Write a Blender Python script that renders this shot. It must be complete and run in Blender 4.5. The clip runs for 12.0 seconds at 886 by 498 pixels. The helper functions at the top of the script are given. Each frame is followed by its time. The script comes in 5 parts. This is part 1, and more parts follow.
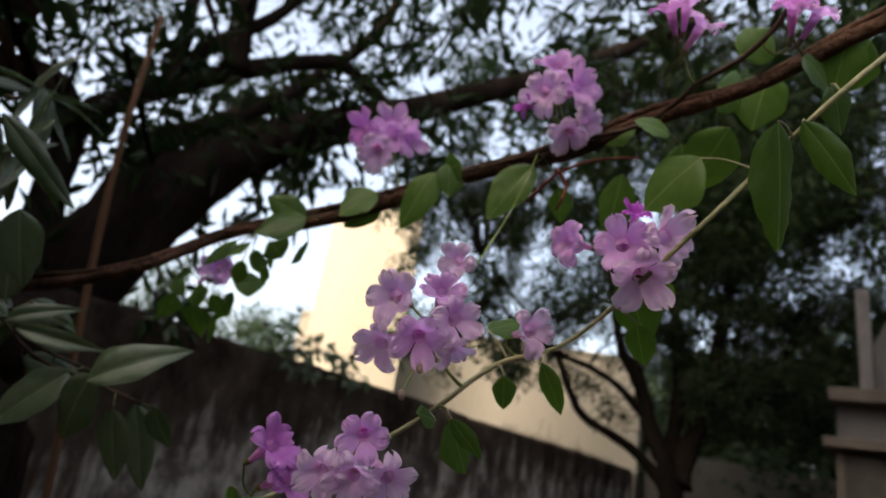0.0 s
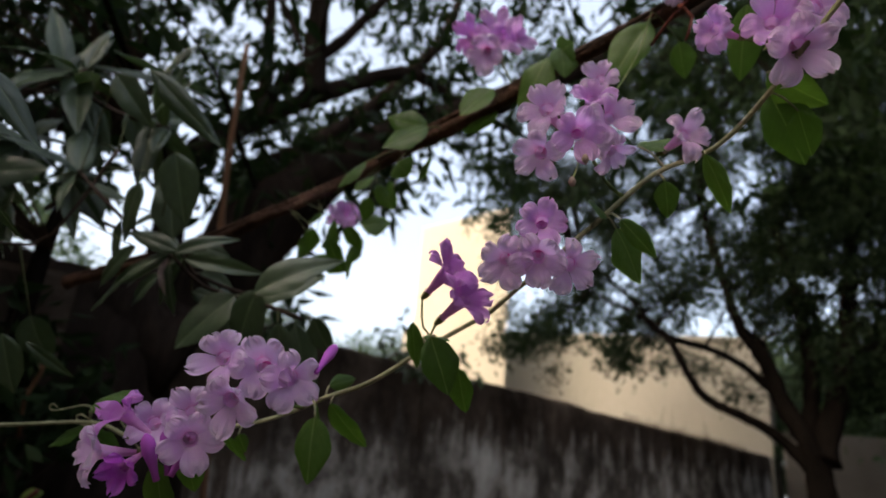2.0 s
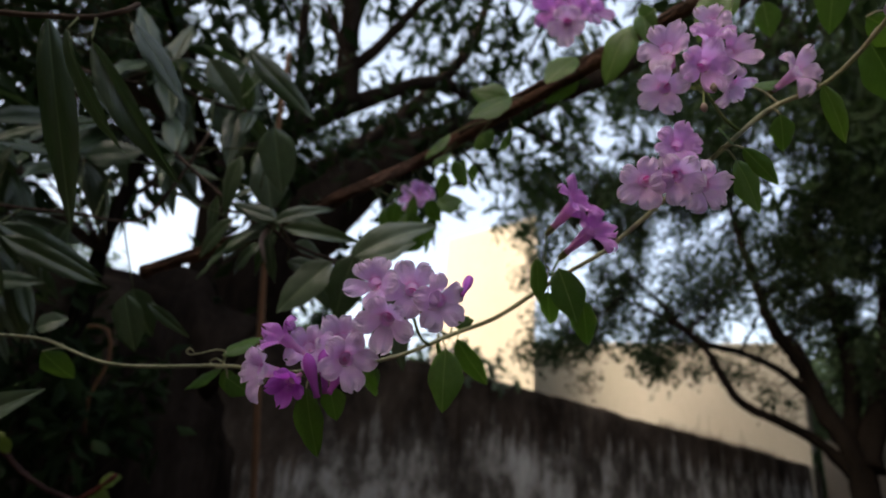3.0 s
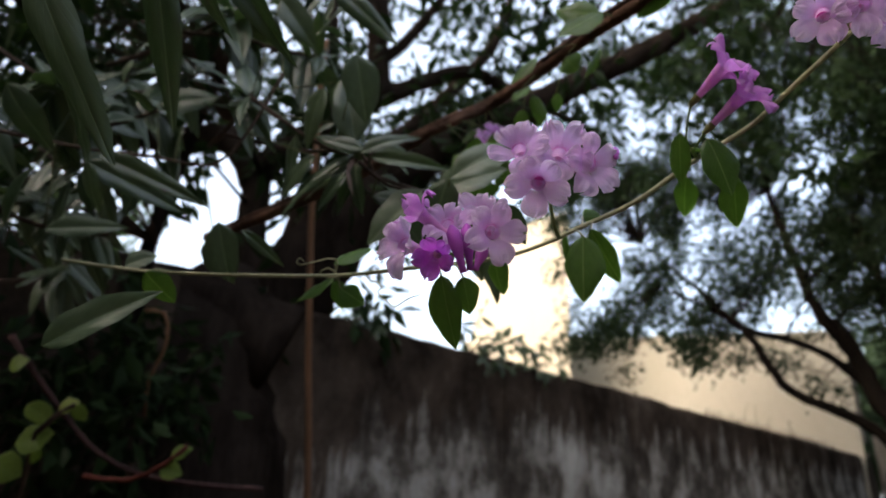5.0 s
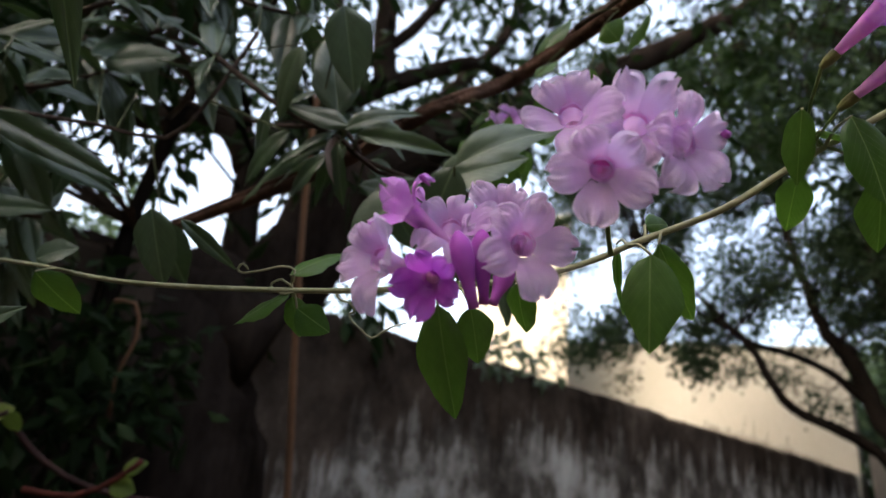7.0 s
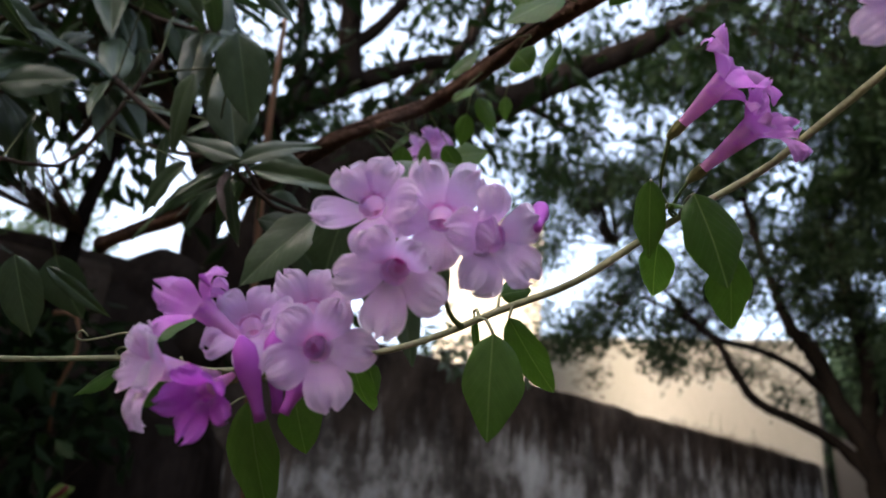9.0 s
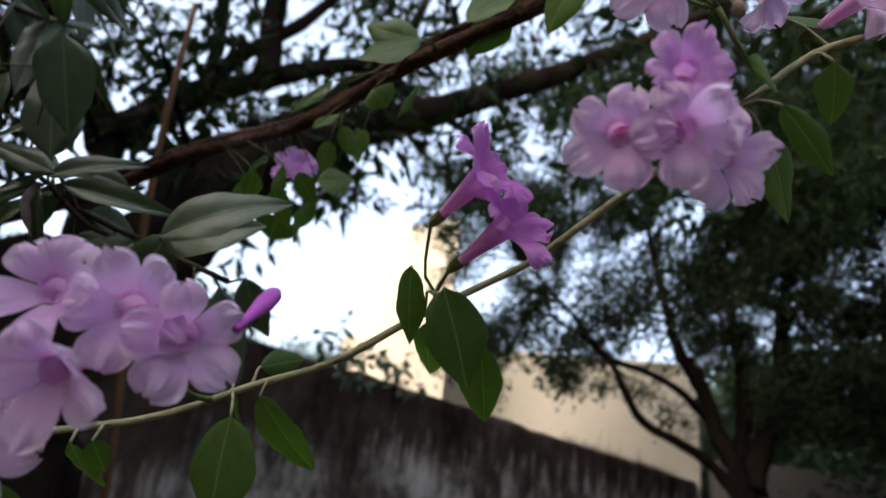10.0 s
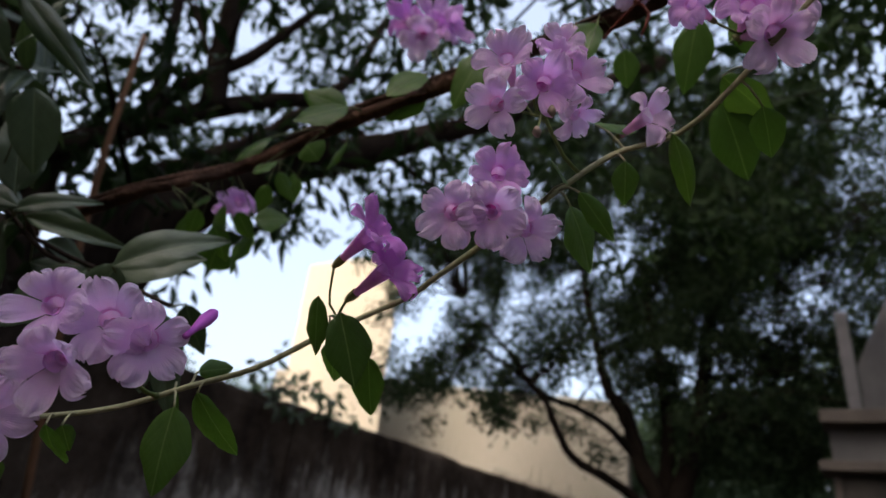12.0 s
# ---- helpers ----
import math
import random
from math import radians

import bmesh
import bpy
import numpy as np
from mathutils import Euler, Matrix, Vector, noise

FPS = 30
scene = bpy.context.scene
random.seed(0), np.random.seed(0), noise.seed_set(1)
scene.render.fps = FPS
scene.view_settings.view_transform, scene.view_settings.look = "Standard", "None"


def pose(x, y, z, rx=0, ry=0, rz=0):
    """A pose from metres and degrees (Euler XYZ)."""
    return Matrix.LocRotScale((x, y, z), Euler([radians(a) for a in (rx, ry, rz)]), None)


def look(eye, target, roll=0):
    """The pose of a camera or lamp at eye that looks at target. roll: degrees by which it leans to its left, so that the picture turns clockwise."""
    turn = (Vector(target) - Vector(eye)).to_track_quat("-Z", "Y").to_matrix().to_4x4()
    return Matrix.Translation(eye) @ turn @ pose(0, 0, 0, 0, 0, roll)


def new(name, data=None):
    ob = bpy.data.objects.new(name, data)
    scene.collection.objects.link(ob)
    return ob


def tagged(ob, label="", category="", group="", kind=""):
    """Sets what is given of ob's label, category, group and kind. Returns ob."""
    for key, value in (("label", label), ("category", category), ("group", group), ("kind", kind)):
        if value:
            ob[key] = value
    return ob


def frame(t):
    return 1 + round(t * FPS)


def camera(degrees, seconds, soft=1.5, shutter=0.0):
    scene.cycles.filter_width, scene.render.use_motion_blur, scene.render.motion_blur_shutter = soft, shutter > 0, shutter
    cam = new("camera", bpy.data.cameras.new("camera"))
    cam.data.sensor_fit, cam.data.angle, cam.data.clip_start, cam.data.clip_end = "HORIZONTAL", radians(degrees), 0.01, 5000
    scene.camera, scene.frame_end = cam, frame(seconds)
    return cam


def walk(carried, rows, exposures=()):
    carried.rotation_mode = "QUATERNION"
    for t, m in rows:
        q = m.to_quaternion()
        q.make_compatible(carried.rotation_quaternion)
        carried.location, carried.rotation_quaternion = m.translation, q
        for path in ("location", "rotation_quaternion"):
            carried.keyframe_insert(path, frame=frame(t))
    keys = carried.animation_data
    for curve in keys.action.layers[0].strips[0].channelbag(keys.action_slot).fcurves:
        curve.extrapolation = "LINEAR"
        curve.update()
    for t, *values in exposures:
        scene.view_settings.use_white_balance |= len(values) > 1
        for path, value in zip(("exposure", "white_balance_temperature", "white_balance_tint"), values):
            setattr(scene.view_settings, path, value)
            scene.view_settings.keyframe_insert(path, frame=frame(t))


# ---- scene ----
LENS = 71.3
cam = camera(LENS, 12.0, 1.5, 0.0)
cam.data.dof.use_dof = True
cam.data.dof.focus_distance = 0.42
cam.data.dof.aperture_fstop = 6.3
PATH = [
    (0, (0.175, -0.081, 1.601), (-0.088, 1.792, 2.251), 9.9),
    (0.5, (0.184, -0.036, 1.56), (-0.214, 1.821, 2.186), 5.8),
    (1, (0.169, -0.015, 1.506), (-0.251, 1.84, 2.125), 4.4),
    (1.5, (0.145, -0.02, 1.464), (-0.332, 1.819, 2.089), 5.3),
    (2, (0.125, -0.043, 1.419), (-0.415, 1.764, 2.084), 4.8),
    (2.5, (0.076, -0.049, 1.365), (-0.499, 1.754, 2.01), 4.9),
    (3, (0.032, -0.075, 1.328), (-0.572, 1.697, 2.032), 4.4),
    (3.5, (-0.016, -0.077, 1.292), (-0.627, 1.689, 2.004), 4.0),
    (5.5, (-0.113, 0.008, 1.223), (-0.821, 1.741, 1.926), 3.5),
    (6, (-0.138, 0.053, 1.238), (-0.856, 1.791, 1.919), 4.1),
    (6.5, (-0.131, 0.101, 1.272), (-0.818, 1.856, 1.943), 4.4),
    (7, (-0.152, 0.134, 1.307), (-0.833, 1.88, 2.006), 5.8),
    (9, (-0.074, 0.167, 1.373), (-0.688, 1.943, 2.059), 4.9),
    (9.5, (-0.034, 0.172, 1.396), (-0.548, 1.972, 2.1), 5.6),
    (10, (0.016, 0.189, 1.431), (-0.349, 2.019, 2.152), 7.0),
    (10.5, (0.038, 0.178, 1.458), (-0.241, 2.007, 2.218), 8.6),
    (11, (0.064, 0.16, 1.48), (-0.146, 1.983, 2.276), 9.0),
    (11.5, (0.08, 0.149, 1.486), (-0.125, 1.965, 2.297), 8.7),
    (12, (0.073, 0.071, 1.389), (-0.116, 1.874, 2.231), 6.8),
]

walk(cam, [(t, look(eye, target, roll)) for t, eye, target, roll in PATH], [(0.0, 2.0, 6800, 11), (2.0, 2.0, 6750, 11), (3.5, 2.14, 6700, 10), (5.5, 2.62, 6550, 10), (6.5, 2.66, 6500, 10), (7.0, 2.80, 6500, 10), (9.0, 2.74, 6300, 13), (9.5, 2.60, 6350, 12), (10.0, 2.26, 6300, 12), (11.5, 1.92, 6400, 13), (12.0, 1.86, 6350, 13)])

# ---- daylight ----
SUN_ELEVATION, SUN_TURN = 38.0, 215.0
world = bpy.data.worlds.new("sky")
scene.world = world
world.use_nodes = True
wn = world.node_tree.nodes
sky = wn.new("ShaderNodeTexSky")
sky.sky_type = "NISHITA"
sky.sun_disc = False
sky.sun_elevation = radians(SUN_ELEVATION)
sky.sun_rotation = radians(SUN_TURN)
sky.air_density, sky.dust_density, sky.ozone_density = 1.0, 7.0, 1.0
wn["Background"].inputs["Strength"].default_value = 0.15
haze = wn.new("ShaderNodeMixRGB")
haze.inputs["Fac"].default_value = 0.45
haze.inputs["Color2"].default_value = (1.95, 2.10, 2.25, 1)
world.node_tree.links.new(sky.outputs["Color"], haze.inputs["Color1"])
world.node_tree.links.new(haze.outputs["Color"], wn["Background"].inputs["Color"])
sun = new("sun", bpy.data.lights.new("sun", "SUN"))
sun.data.energy = 0.28
sun.data.angle = radians(12)
sun.data.color = (1.0, 0.95, 0.88)
sd = Vector((math.sin(radians(SUN_TURN)) * math.cos(radians(SUN_ELEVATION)), math.cos(radians(SUN_TURN)) * math.cos(radians(SUN_ELEVATION)), math.sin(radians(SUN_ELEVATION))))
sun.matrix_world = look(sd * 50, (0, 0, 0))


# ---- materials ----
def nodes_of(name):
    m = bpy.data.materials.new(name)
    m.use_nodes = True
    return m, m.node_tree.nodes, m.node_tree.links, m.node_tree.nodes["Principled BSDF"]


def ramp(n, stops):
    r = n.new("ShaderNodeValToRGB")
    e = r.color_ramp.elements
    while len(e) < len(stops):
        e.new(0.5)
    for k, (p, c) in enumerate(stops):
        e[k].position, e[k].color = p, (*c, 1) if len(c) == 3 else c
    return r


def surface(name, dark, light, scale=6.0, stretch=(1, 1, 1), rough=0.85, bump=0.3, fine=60.0, coords="Object", shine=0.1):
    """A rough surface: two colours mixed by noise at two scales, with relief."""
    m, n, l, b = nodes_of(name)
    tc, mp = n.new("ShaderNodeTexCoord"), n.new("ShaderNodeMapping")
    mp.inputs["Scale"].default_value = stretch
    l.new(tc.outputs[coords], mp.inputs["Vector"])
    big, small = n.new("ShaderNodeTexNoise"), n.new("ShaderNodeTexNoise")
    big.inputs["Scale"].default_value, small.inputs["Scale"].default_value = scale, fine
    big.inputs["Detail"].default_value = 6
    small.inputs["Detail"].default_value = 4
    l.new(mp.outputs["Vector"], big.inputs["Vector"])
    l.new(mp.outputs["Vector"], small.inputs["Vector"])
    mix = n.new("ShaderNodeMath")
    mix.operation = "MULTIPLY_ADD"
    l.new(small.outputs["Fac"], mix.inputs[0])
    mix.inputs[1].default_value = 0.4
    l.new(big.outputs["Fac"], mix.inputs[2])
    r = ramp(n, [(0.45, dark), (0.95, light)])
    l.new(mix.outputs[0], r.inputs["Fac"])
    l.new(r.outputs["Color"], b.inputs["Base Color"])
    b.inputs["Roughness"].default_value = rough
    b.inputs["Specular IOR Level"].default_value = shine
    bp = n.new("ShaderNodeBump")
    bp.inputs["Strength"].default_value = bump
    bp.inputs["Distance"].default_value = 0.02
    l.new(mix.outputs[0], bp.inputs["Height"])
    l.new(bp.outputs["Normal"], b.inputs["Normal"])
    return m


def leafy(name, dark, light, rough=0.45, through_light=0.35, vary="object", rib=None, glow=(0.16, 0.3, 0.03), shine=0.3):
    """A leaf: two greens that vary from leaf to leaf, part of the light passing through, a pale midrib where rib is given."""
    m, n, l, b = nodes_of(name)
    if vary == "object":
        rnd = n.new("ShaderNodeObjectInfo").outputs["Random"]
    else:
        rnd = n.new("ShaderNodeNewGeometry").outputs["Random Per Island"]
    r = ramp(n, [(0.0, dark), (1.0, light)])
    l.new(rnd, r.inputs["Fac"])
    colour = r.outputs["Color"]
    tc = n.new("ShaderNodeTexCoord")
    if rib:
        sx = n.new("ShaderNodeSeparateXYZ")
        l.new(tc.outputs["Object"], sx.inputs[0])
        ab = n.new("ShaderNodeMath")
        ab.operation = "ABSOLUTE"
        l.new(sx.outputs["X"], ab.inputs[0])
        rr = ramp(n, [(0.008, (1, 1, 1)), (0.022, (0, 0, 0))])
        l.new(ab.outputs[0], rr.inputs["Fac"])
        # side veins, running forward from the midrib
        vn = n.new("ShaderNodeMath")
        vn.operation = "MULTIPLY_ADD"
        l.new(ab.outputs[0], vn.inputs[0])
        vn.inputs[1].default_value = -0.9
        l.new(sx.outputs["Y"], vn.inputs[2])
        sn = n.new("ShaderNodeMath")
        sn.operation = "SINE"
        fr = n.new("ShaderNodeMath")
        fr.operation = "MULTIPLY"
        fr.inputs[1].default_value = 58.0
        l.new(vn.outputs[0], fr.inputs[0])
        l.new(fr.outputs[0], sn.inputs[0])
        rv = ramp(n, [(0.9, (0, 0, 0)), (1.0, (0.10, 0.10, 0.10))])
        l.new(sn.outputs[0], rv.inputs["Fac"])
        mx = n.new("ShaderNodeMath")
        mx.operation = "MAXIMUM"
        l.new(rr.outputs["Color"], mx.inputs[0])
        l.new(rv.outputs["Color"], mx.inputs[1])
        cm = n.new("ShaderNodeMixRGB")
        cm.inputs["Color2"].default_value = (*rib, 1)
        l.new(mx.outputs[0], cm.inputs["Fac"])
        l.new(colour, cm.inputs["Color1"])
        colour = cm.outputs["Color"]
        bp = n.new("ShaderNodeBump")
        bp.inputs["Strength"].default_value = 0.35
        bp.inputs["Distance"].default_value = 0.01
        bp.invert = True
        l.new(mx.outputs[0], bp.inputs["Height"])
        l.new(bp.outputs["Normal"], b.inputs["Normal"])
    nz = n.new("ShaderNodeTexNoise")
    nz.inputs["Scale"].default_value = 7.0
    l.new(tc.outputs["Object"], nz.inputs["Vector"])
    sp = n.new("ShaderNodeMixRGB")
    sp.blend_type = "MULTIPLY"
    sp.inputs["Fac"].default_value = 0.5
    spr = ramp(n, [(0.3, (0.6, 0.6, 0.55)), (0.7, (1.15, 1.15, 1.1))])
    l.new(nz.outputs["Fac"], spr.inputs["Fac"])
    l.new(colour, sp.inputs["Color1"])
    l.new(spr.outputs["Color"], sp.inputs["Color2"])
    colour = sp.outputs["Color"]
    l.new(colour, b.inputs["Base Color"])
    b.inputs["Roughness"].default_value = rough
    b.inputs["Specular IOR Level"].default_value = shine
    tr = n.new("ShaderNodeBsdfTranslucent")
    tr.inputs["Color"].default_value = (*glow, 1)
    ms = n.new("ShaderNodeMixShader")
    ms.inputs["Fac"].default_value = through_light
    l.new(b.outputs[0], ms.inputs[1])
    l.new(tr.outputs[0], ms.inputs[2])
    l.new(ms.outputs[0], n["Material Output"].inputs["Surface"])
    return m


def petal(name, limb, edge, throat, stops=(0.27, 0.34, 0.42, 0.66), thin=0.58):
    """Petal tissue: throat colour near the axis, limb colour outwards, fine veins, light passing through."""
    m, n, l, b = nodes_of(name)
    tc, sx, ln = n.new("ShaderNodeTexCoord"), n.new("ShaderNodeSeparateXYZ"), n.new("ShaderNodeVectorMath")
    l.new(tc.outputs["Object"], sx.inputs[0])
    fl = n.new("ShaderNodeCombineXYZ")
    l.new(sx.outputs["X"], fl.inputs["X"])
    l.new(sx.outputs["Y"], fl.inputs["Y"])
    ln.operation = "LENGTH"
    l.new(fl.outputs[0], ln.inputs[0])
    nz = n.new("ShaderNodeTexNoise")
    nz.inputs["Scale"].default_value = 9.0
    nz.inputs["Detail"].default_value = 5
    l.new(tc.outputs["Object"], nz.inputs["Vector"])
    ad = n.new("ShaderNodeMath")
    ad.operation = "MULTIPLY_ADD"
    l.new(nz.outputs["Fac"], ad.inputs[0])
    ad.inputs[1].default_value = 0.16
    l.new(ln.outputs["Value"], ad.inputs[2])
    r = ramp(n, [(stops[0], throat), (stops[1], tuple(0.3 * a + 0.7 * c for a, c in zip(throat, limb))), (stops[2], limb), (stops[3], edge)])
    l.new(ad.outputs[0], r.inputs["Fac"])
    hs = n.new("ShaderNodeHueSaturation")
    inf = n.new("ShaderNodeObjectInfo")
    mr = n.new("ShaderNodeMapRange")
    mr.inputs["To Min"].default_value, mr.inputs["To Max"].default_value = 0.92, 1.06
    l.new(inf.outputs["Random"], mr.inputs["Value"])
    l.new(mr.outputs[0], hs.inputs["Value"])
    l.new(r.outputs["Color"], hs.inputs["Color"])
    # veins fan out from the throat
    at = n.new("ShaderNodeMath")
    at.operation = "ARCTAN2"
    l.new(sx.outputs["Y"], at.inputs[0])
    l.new(sx.outputs["X"], at.inputs[1])
    fq = n.new("ShaderNodeMath")
    fq.operation = "MULTIPLY_ADD"
    l.new(at.outputs[0], fq.inputs[0])
    fq.inputs[1].default_value = 70.0
    l.new(nz.outputs["Fac"], fq.inputs[2])
    sn = n.new("ShaderNodeMath")
    sn.operation = "SINE"
    l.new(fq.outputs[0], sn.inputs[0])
    bp = n.new("ShaderNodeBump")
    bp.inputs["Strength"].default_value = 0.26
    bp.inputs["Distance"].default_value = 0.01
    cr = n.new("ShaderNodeTexNoise")
    cr.inputs["Scale"].default_value, cr.inputs["Detail"].default_value = 16.0, 4
    l.new(tc.outputs["Object"], cr.inputs["Vector"])
    hm = n.new("ShaderNodeMath")
    hm.operation = "MULTIPLY_ADD"
    l.new(cr.outputs["Fac"], hm.inputs[0])
    hm.inputs[1].default_value = 6.0
    l.new(sn.outputs[0], hm.inputs[2])
    l.new(hm.outputs[0], bp.inputs["Height"])
    l.new(bp.outputs["Normal"], b.inputs["Normal"])
    l.new(hs.outputs["Color"], b.inputs["Base Color"])
    b.inputs["Roughness"].default_value = 0.6
    b.inputs["Specular IOR Level"].default_value = 0.2
    tr = n.new("ShaderNodeBsdfTranslucent")
    l.new(hs.outputs["Color"], tr.inputs["Color"])
    ms = n.new("ShaderNodeMixShader")
    ms.inputs["Fac"].default_value = thin
    l.new(b.outputs[0], ms.inputs[1])
    l.new(tr.outputs[0], ms.inputs[2])
    l.new(ms.outputs[0], n["Material Output"].inputs["Surface"])
    return m


FLOWER_HUES = [((0.83, 0.55, 0.90), (0.91, 0.75, 0.94), (0.74, 0.13, 0.46)), ((0.78, 0.42, 0.88), (0.87, 0.60, 0.92), (0.66, 0.13, 0.52)), ((0.70, 0.24, 0.76), (0.78, 0.40, 0.84), (0.66, 0.30, 0.66)), ((0.55, 0.09, 0.62), (0.64, 0.18, 0.72), (0.50, 0.08, 0.56))]
PETAL_STOPS = (0.18, 0.26, 0.36, 0.58)
M_PETAL = [petal("petal_upper", a, e, tuple(0.65 * x + 0.35 * y for x, y in zip(t, a)), PETAL_STOPS) for a, e, t in FLOWER_HUES]
M_PETAL_LOW = [petal("petal_lower", a, e, tuple(0.75 * x + 0.25 * y for x, y in zip(e, (0.85, 0.7, 0.8))), PETAL_STOPS) for a, e, t in FLOWER_HUES]
TUBE_STOPS = (0.10, 0.165, 0.215, 0.24)
M_TUBE = [petal("tube", tuple(0.45 * x + 0.55 * y for x, y in zip((0.84, 0.48, 0.72), a)), a, (0.84, 0.50, 0.68), TUBE_STOPS, 0.45) for a, e, t in FLOWER_HUES]
M_THROAT = [petal("throat", *[tuple(0.92 * x + 0.08 * y for x, y in zip(t, a))] * 3, PETAL_STOPS, 0.35) for a, e, t in FLOWER_HUES]
M_PALATE = [petal("palate", tuple(0.75 * x + 0.25 * y for x, y in zip(e, (0.85, 0.7, 0.8))), tuple(0.75 * x + 0.25 * y for x, y in zip(e, (0.85, 0.7, 0.8))), tuple(0.5 * x + 0.5 * y for x, y in zip(e, t)), (0.10, 0.14, 0.19, 0.24), 0.45) for a, e, t in FLOWER_HUES[:3]] + [petal("palate_white", (0.84, 0.72, 0.70), (0.80, 0.60, 0.72), (0.84, 0.74, 0.68), PETAL_STOPS, 0.45)]
M_BUD = surface("bud_purple", (0.30, 0.04, 0.36), (0.46, 0.12, 0.50), 3.0, rough=0.55, bump=0.05)
M_CALYX = surface("calyx_green", (0.10, 0.09, 0.04), (0.20, 0.20, 0.07), 8.0, rough=0.6)
M_STEM = surface("stem_olive", (0.16, 0.165, 0.085), (0.33, 0.32, 0.19), 30.0, rough=0.6, bump=0.2, fine=240.0)
M_STEM_OLD = surface("stem_brown", (0.014, 0.008, 0.006), (0.115, 0.062, 0.040), 14.0, (1, 1, 1), 0.9, 0.9, 120.0)
M_SHOOT = surface("shoot_red", (0.05, 0.012, 0.010), (0.15, 0.045, 0.032), 20.0, rough=0.8, bump=0.3)
M_VINE_DARK = surface("creeper_dark", (0.02, 0.010, 0.010), (0.07, 0.038, 0.034), 12.0, rough=0.9, bump=0.5)
M_GREENSTEM = surface("stalk_green", (0.08, 0.12, 0.03), (0.18, 0.22, 0.07), 20.0, rough=0.6)
M_PETIOLE = surface("petiole_green", (0.05, 0.06, 0.03), (0.12, 0.13, 0.06), 20.0, rough=0.7)
M_TWIG = surface("twig_brown", (0.022, 0.015, 0.011), (0.085, 0.058, 0.042), 20.0, rough=0.85, bump=0.5)
# both barks set below real bark colour, standing in for deep shade
M_BARK = surface("bark_darkened", (0.004, 0.0033, 0.003), (0.013, 0.010, 0.008), 4.0, (1, 1, 0.35), 1.0, 1.0, 26.0, shine=0.0)
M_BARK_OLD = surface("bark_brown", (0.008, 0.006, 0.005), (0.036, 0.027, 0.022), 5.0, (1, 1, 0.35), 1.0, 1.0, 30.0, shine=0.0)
M_BAMBOO = surface("bamboo_tan", (0.09, 0.047, 0.027), (0.21, 0.112, 0.062), 5.0, (1, 1, 0.2), 0.7, 0.2)
M_LEAF = leafy("vine_leaf", (0.036, 0.082, 0.020), (0.085, 0.160, 0.036), 0.38, 0.38, rib=(0.17, 0.26, 0.08), glow=(0.10, 0.21, 0.018))
M_MANGO = leafy("long_leaf", (0.030, 0.052, 0.026), (0.085, 0.118, 0.066), 0.36, 0.18, rib=(0.12, 0.16, 0.085), glow=(0.07, 0.13, 0.03), shine=0.5)
M_DEAD = surface("dead_leaf", (0.16, 0.11, 0.09), (0.34, 0.26, 0.22), 6.0, rough=0.9)
# crown leaves kept darker than real foliage, in place of missing shade
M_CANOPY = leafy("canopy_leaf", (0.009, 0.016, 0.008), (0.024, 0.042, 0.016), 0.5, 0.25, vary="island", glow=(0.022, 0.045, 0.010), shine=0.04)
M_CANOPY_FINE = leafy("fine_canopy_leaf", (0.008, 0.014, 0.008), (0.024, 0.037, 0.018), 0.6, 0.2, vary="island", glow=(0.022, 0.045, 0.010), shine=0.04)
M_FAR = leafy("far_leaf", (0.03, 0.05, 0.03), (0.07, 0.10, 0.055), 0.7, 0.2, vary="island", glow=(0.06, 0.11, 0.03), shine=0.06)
M_BRIGHT = leafy("young_leaf", (0.085, 0.14, 0.025), (0.16, 0.21, 0.04), 0.45, 0.35, glow=(0.2, 0.28, 0.03))
M_GROUND = surface("soil", (0.04, 0.03, 0.02), (0.12, 0.09, 0.06), 1.2, rough=0.95, bump=0.5, fine=20.0)
# house colours lowered to stand in for the shade it lies in
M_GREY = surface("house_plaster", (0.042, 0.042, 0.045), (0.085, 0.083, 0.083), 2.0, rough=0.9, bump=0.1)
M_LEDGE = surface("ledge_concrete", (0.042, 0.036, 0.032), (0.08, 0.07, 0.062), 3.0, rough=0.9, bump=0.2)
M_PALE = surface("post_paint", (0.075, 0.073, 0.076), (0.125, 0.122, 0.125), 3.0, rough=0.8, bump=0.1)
M_DARKFRAME = surface("window_dark", (0.02, 0.02, 0.02), (0.05, 0.045, 0.04), 5.0, rough=0.4, bump=0.05)
M_YELLOW = surface("cream_paint", (0.50, 0.445, 0.335), (0.60, 0.54, 0.42), 0.5, (1, 1, 0.4), 0.85, 0.1, 12.0)
# the same cream, made darker and greyer for the wing's weaker light
M_WING = surface("cream_paint_dimmed", (0.40, 0.366, 0.288), (0.50, 0.46, 0.375), 0.5, (1, 1, 0.4), 0.85, 0.1, 12.0)
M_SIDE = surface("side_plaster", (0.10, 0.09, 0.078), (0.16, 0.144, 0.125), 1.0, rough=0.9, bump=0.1)


